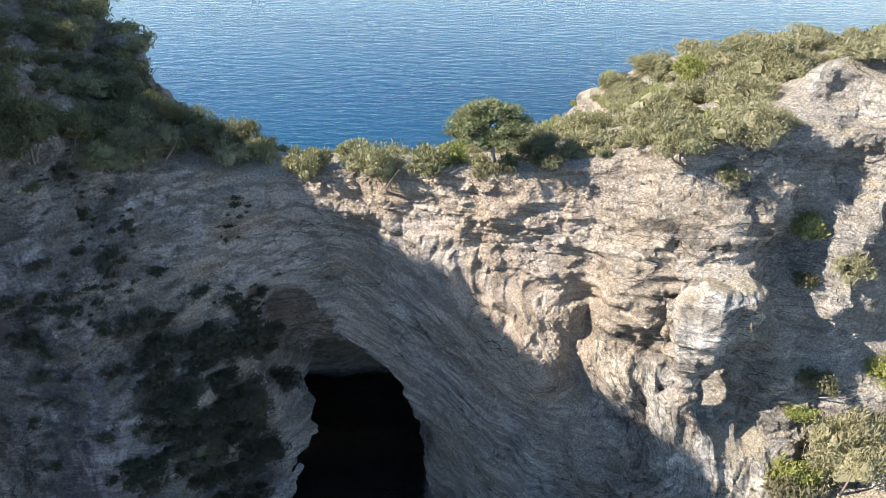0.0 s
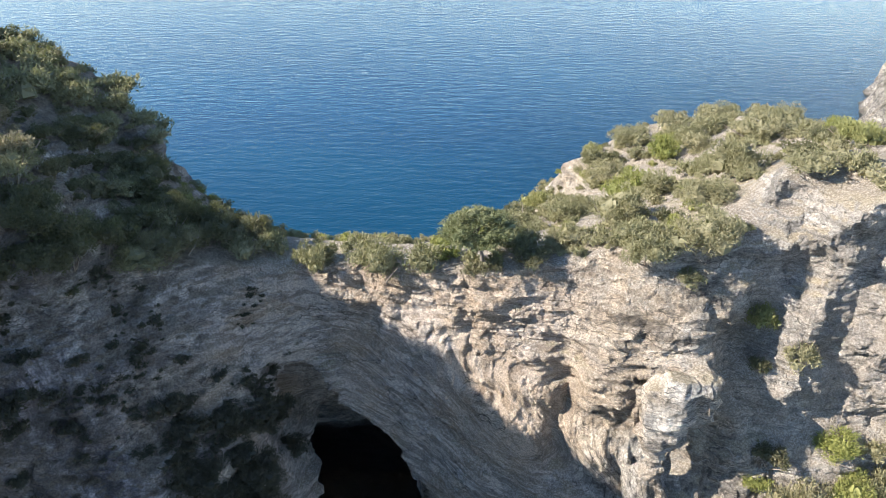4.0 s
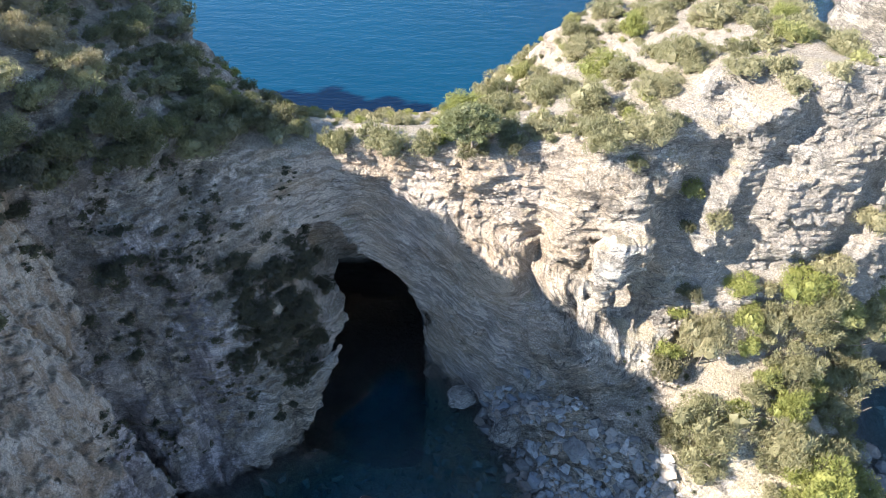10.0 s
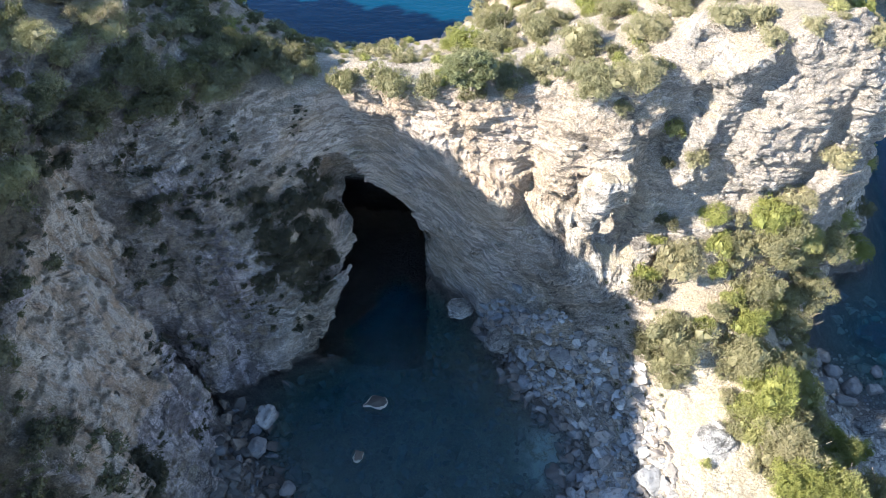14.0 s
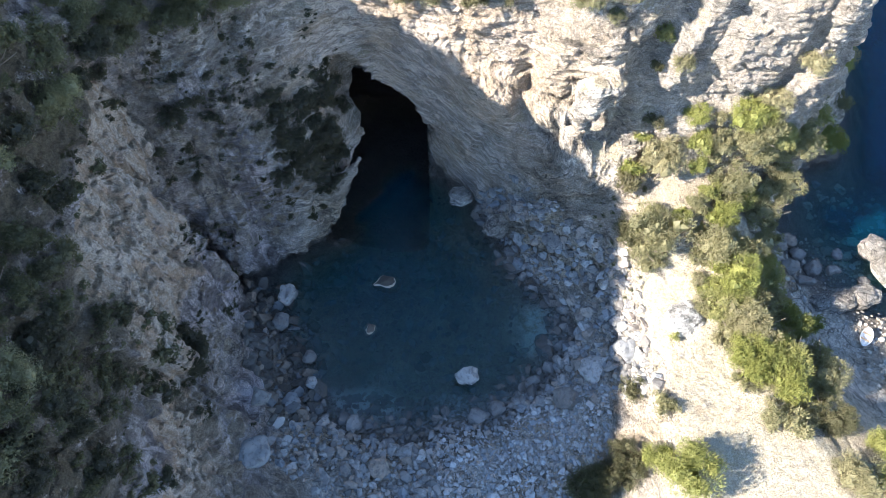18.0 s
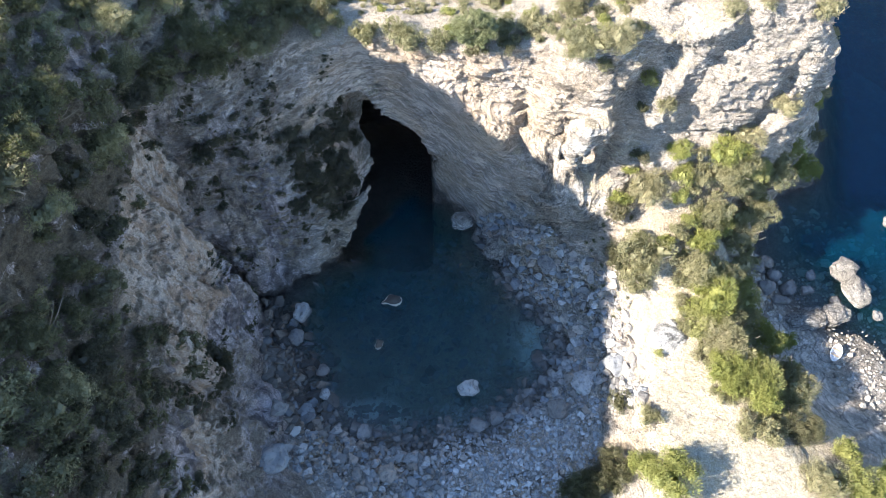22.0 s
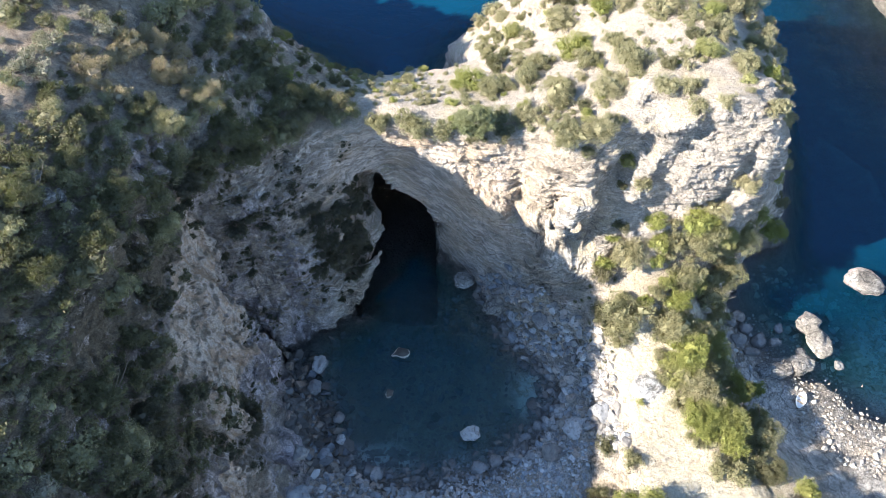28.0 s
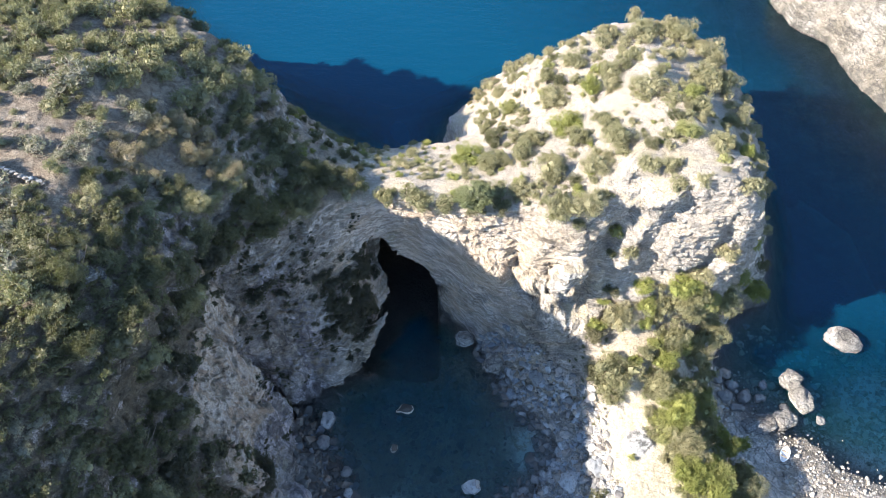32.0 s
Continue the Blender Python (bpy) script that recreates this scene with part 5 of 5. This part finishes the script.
for x, y, size in [(-1.8, 13.7, 1.7), (-4.8, 12.8, 1.6), (-10.5, 14.5, 1.2), (6.5, 12, 1.5), (4.5, 14.5, 1.3)]:
    boulder(x, y, size, "sunken_boulder", "dark boulder lying under the clear shallow water", tall=0.5, material=WET_STONE)
boulder(-6.2, 21.6, 3.4, "reef", "low dark rock awash with a pale salt line", "", 0.5, z=-0.58, material=REEF_STONE, turn=25)
boulder(-7.9, 16.6, 1.6, "reef", "small low dark rock awash in the pool", "", 0.5, z=-0.26, material=REEF_STONE)
boulder(22.8, 14.6, 4.6, "white_boulder", "large pale sunlit boulder split by a crack", "", 0.55, material=WHITE_ROCK)
for x, y, size, long, tall, turn in [(47.2, 24.6, 3.4, 1.0, 0.85, 0), (47.9, 21.9, 3.6, 1.25, 0.85, 115), (44.3, 18.8, 3.2, 1.6, 0.8, 12), (41.2, 18.3, 3.6, 1.7, 0.75, 8), (56.6, 30.4, 4.4, 1.3, 0.7, -25)]:
    boulder(x, y, size, "bay_boulder", "pale boulder standing in the shallow bay", "boulders of the bay", tall, z=0.25, material=BAY_ROCK, long=long, turn=turn)
for x, y, size in [(40.3, 22.6, 2.6), (39.1, 24.3, 2.0), (42.5, 22.2, 1.8), (50, 19, 1.5), (38.3, 26, 2.2), (43.5, 24.2, 1.7), (37.2, 22.5, 2.6), (38.6, 20.6, 2.4), (36.4, 25, 2.3), (45.5, 21, 1.6)]:
    boulder(x, y, size, "shore_boulder", "grey boulder on the shore of the bay", "boulders of the bay shore", 0.7, z=max(-0.2, top_at(x, y)[0].z))
for x, y, size in [(-34.9, 19.6, 2.6), (-32.5, 20, 2.2), (-33.8, 21.6, 1.9), (-36.4, 18.6, 2.2), (-35.6, 21.3, 1.7), (-31.6, 20.8, 1.3)]:
    boulder(x, y, size, "outcrop", "pale broken slab of rock between dark shrubs", "rock slabs on the hill", 0.3, material=BAY_ROCK, long=1.3)


def strew(box, gap, keep, sizes, seed, parent, limit, label, material=None):
    """Stones over a stretch of shore: the largest as pieces of their own, the rest joined."""
    spots = scatter(box, gap, keep, sizes, seed)
    spots.sort(key=lambda s: -s[3])
    rng = np.random.RandomState(seed)
    kinds = PIECES
    if material:
        kinds = [me.copy() for me in PIECES]
        for me in kinds:
            me.materials[0] = material
    for x, y, z, size in spots[:limit]:
        ob = new("stone", kinds[rng.randint(len(kinds))])
        ob.parent = parent
        ob.matrix_basis = Matrix.Translation((x, y, z + 0.12 * size)) @ Euler((rng.normal() * 0.25, rng.normal() * 0.25, rng.uniform(0, 6.283))).to_matrix().to_4x4() @ Matrix.Diagonal((size / 2 * rng.uniform(1, 1.35), size / 2, size / 2 * rng.uniform(0.7, 1.1), 1))
    data = []
    for me in PIECES:
        v = np.empty(len(me.vertices) * 3, np.float32)
        me.vertices.foreach_get("co", v)
        t = np.array([p.vertices[:] for p in me.polygons if len(p.vertices) == 3])
        data.append((v.reshape(-1, 3), t))
    place, faces, n = [], [], 0
    for x, y, z, size in spots[limit:]:
        v, t = data[rng.randint(len(data))]
        a = rng.uniform(0, 6.283)
        turn = np.array([[math.cos(a), -math.sin(a), 0], [math.sin(a), math.cos(a), 0], [0, 0, 1]])
        place.append((v * (size / 2 * rng.uniform(1, 1.3), size / 2, size / 2)) @ turn.T + (x, y, z + 0.1 * size))
        faces.append(t + n)
        n += len(v)
    if place:
        rest = new("pebbles", mesh_of("pebbles", np.concatenate(place), np.concatenate(faces), material or STONE, False))
        rest.parent = parent
        tagged(rest, label, kind="stuff")


def pool_beach(x, y, z, nz):
    return 0.95 if -0.7 < z < 3.4 and nz > 0.55 and y < 9.5 and -21 < x < 15.5 and not (x < -14 and y > 6.5) else 0


def scree(x, y, z, nz):
    if not (-0.4 < z < 6.8 and nz > 0.4 and 8 < y < 32 and 3 < x < 19.5):
        return 0
    return 0.95 if clump(x, y, 0.25, 8) > -0.3 else 0.4


def platform(x, y, z, nz):
    return 0.9 if -0.9 < z < 2.5 and -21.5 < x < -12.5 and 6.5 < y < 22 else 0


def pool_bed_keep(x, y, z, nz):
    return 0.6 if -4 < z < -0.5 and (x - 10.3) ** 2 + (y - 16.6) ** 2 > 9 else 0


def bay_bed_keep(x, y, z, nz):
    return 0.6 if -3 < z < -0.6 else 0


def bay_beach(x, y, z, nz):
    return 0.9 if -1.1 < z < 2.6 and x > 35.5 and 2 < y < 27 and nz > 0.5 else 0


strew((-22, -1, -14, 10), 0.44, pool_beach, (0.16, 1.4), 41, land, 110, "angular grey and brown beach stones")
strew((-1, 16, -14, 10), 0.35, pool_beach, (0.18, 0.85), 47, land, 60, "small pale grey shingle of the beach", SHINGLE)
strew((3, 20, 8, 32), 0.46, scree, (0.2, 1.5), 42, land, 110, "loose grey stones of the scree")
strew((-17, 13, 6, 33), 1.0, pool_bed_keep, (0.35, 1.7), 45, land, 40, "stones on the bed of the pool")
strew((42, 68, 12, 34), 1.0, bay_bed_keep, (0.35, 1.7), 46, land, 40, "stones on the bed of the bay", BAY_STONE)
strew((-21.5, -12.5, 6.5, 22), 0.62, platform, (0.4, 2.0), 43, land, 30, "dark wet stones under the wall", WET_STONE)
strew((35, 66, 2, 27), 0.65, bay_beach, (0.18, 0.8), 44, land, 60, "grey and tan stones of the bay", BAY_STONE)


# ---- the dinghy on the bay's beach ----
def dinghy(x, y, turn):
    ob = tagged(new("dinghy"), "small white plastic dinghy lying on the pebbles", "boat")
    white = Nodes("white_hull")
    white.put(white.bsdf.inputs["Base Color"], white.mix(white.noise(white.place(), 3.0), (0.70, 0.71, 0.72), (0.80, 0.80, 0.79)))
    white.put(white.bsdf.inputs["Roughness"], 0.4)
    wood = bark_material("thwart_wood", (0.30, 0.22, 0.14), (0.42, 0.33, 0.22))

    def ring(width, rise, length, n=28):
        """An oval outline with a pointed bow that rises."""
        out = []
        for k in range(n):
            a = 6.2832 * k / n
            bow = max(0.0, math.cos(a))
            out.append((length * math.cos(a), width * math.sin(a) * (1 - 0.3 * bow), rise + 0.14 * bow**3))
        return out

    rings_ = [ring(0.62, 0.46, 1.2), ring(0.54, 0.14, 1.05), ring(0.3, -0.02, 0.8)]
    inner = [ring(0.55, 0.45, 1.12), ring(0.46, 0.16, 0.98), ring(0.26, 0.06, 0.75)]
    for name, loops in (("hull", rings_), ("lining", inner)):
        bm = bmesh.new()
        rows = [[bm.verts.new(p) for p in loop] for loop in loops]
        for a, b in zip(rows[:-1], rows[1:]):
            for i in range(len(a) - 1):
                bm.faces.new((a[i], a[i + 1], b[i + 1], b[i]))
            bm.faces.new((a[-1], a[0], b[0], b[-1]))
        bm.faces.new(rows[-1])
        me = bpy.data.meshes.new(name)
        bm.to_mesh(me)
        bm.free()
        me.materials.append(white.mat)
        part(name, me, ob)
    bm = bmesh.new()
    a, b = [bm.verts.new((p[0], p[1], p[2] + 0.012)) for p in rings_[0]], [bm.verts.new((p[0], p[1], p[2] + 0.012)) for p in inner[0]]
    for i in range(len(a) - 1):
        bm.faces.new((a[i], a[i + 1], b[i + 1], b[i]))
    bm.faces.new((a[-1], a[0], b[0], b[-1]))
    me = bpy.data.meshes.new("gunwale")
    bm.to_mesh(me)
    bm.free()
    me.materials.append(white.mat)
    part("gunwale", me, ob)
    for px_ in (-0.45, 0.25):
        bm = bmesh.new()
        bmesh.ops.create_cube(bm, size=1.0, matrix=Matrix.Translation((px_, 0, 0.34)) @ Matrix.Diagonal((0.22, 0.9, 0.03, 1)))
        bmesh.ops.bevel(bm, geom=list(bm.edges), offset=0.008, segments=1, affect="EDGES")
        me = bpy.data.meshes.new("thwart")
        bm.to_mesh(me)
        bm.free()
        me.materials.append(wood)
        part("thwart", me, ob, "wooden thwart")
    ob.matrix_basis = Matrix.Translation(top_at(x, y)[0] + Vector((0, 0, 0.08))) @ Matrix.Rotation(radians(turn), 4, "Z")


dinghy(43.2, 14.2, -125)


# ---- a ruined dry-stone wall on the hill ----
def ruin():
    ob = tagged(new("dry_stone_wall"), "low ruined dry-stone wall on bare earth", "wall")
    rng = np.random.RandomState(5)
    a, b = Vector((-43.5, 31.5, 0)), Vector((-38.2, 29.6, 0))
    for course in range(3):
        for k in range(12 - course):
            p = a.lerp(b, (k + 0.5 * (course % 2)) / 11.5)
            g = top_at(p.x, p.y)[0]
            s = new("stone", PIECES[rng.randint(len(PIECES))])
            s.parent = ob
            s.matrix_basis = Matrix.Translation((p.x, p.y + rng.normal() * 0.05, g.z + 0.12 + 0.24 * course)) @ Matrix.Rotation(rng.uniform(-0.4, 0.4), 4, "Z") @ Matrix.Diagonal((0.33, 0.26, 0.2, 1))


ruin()
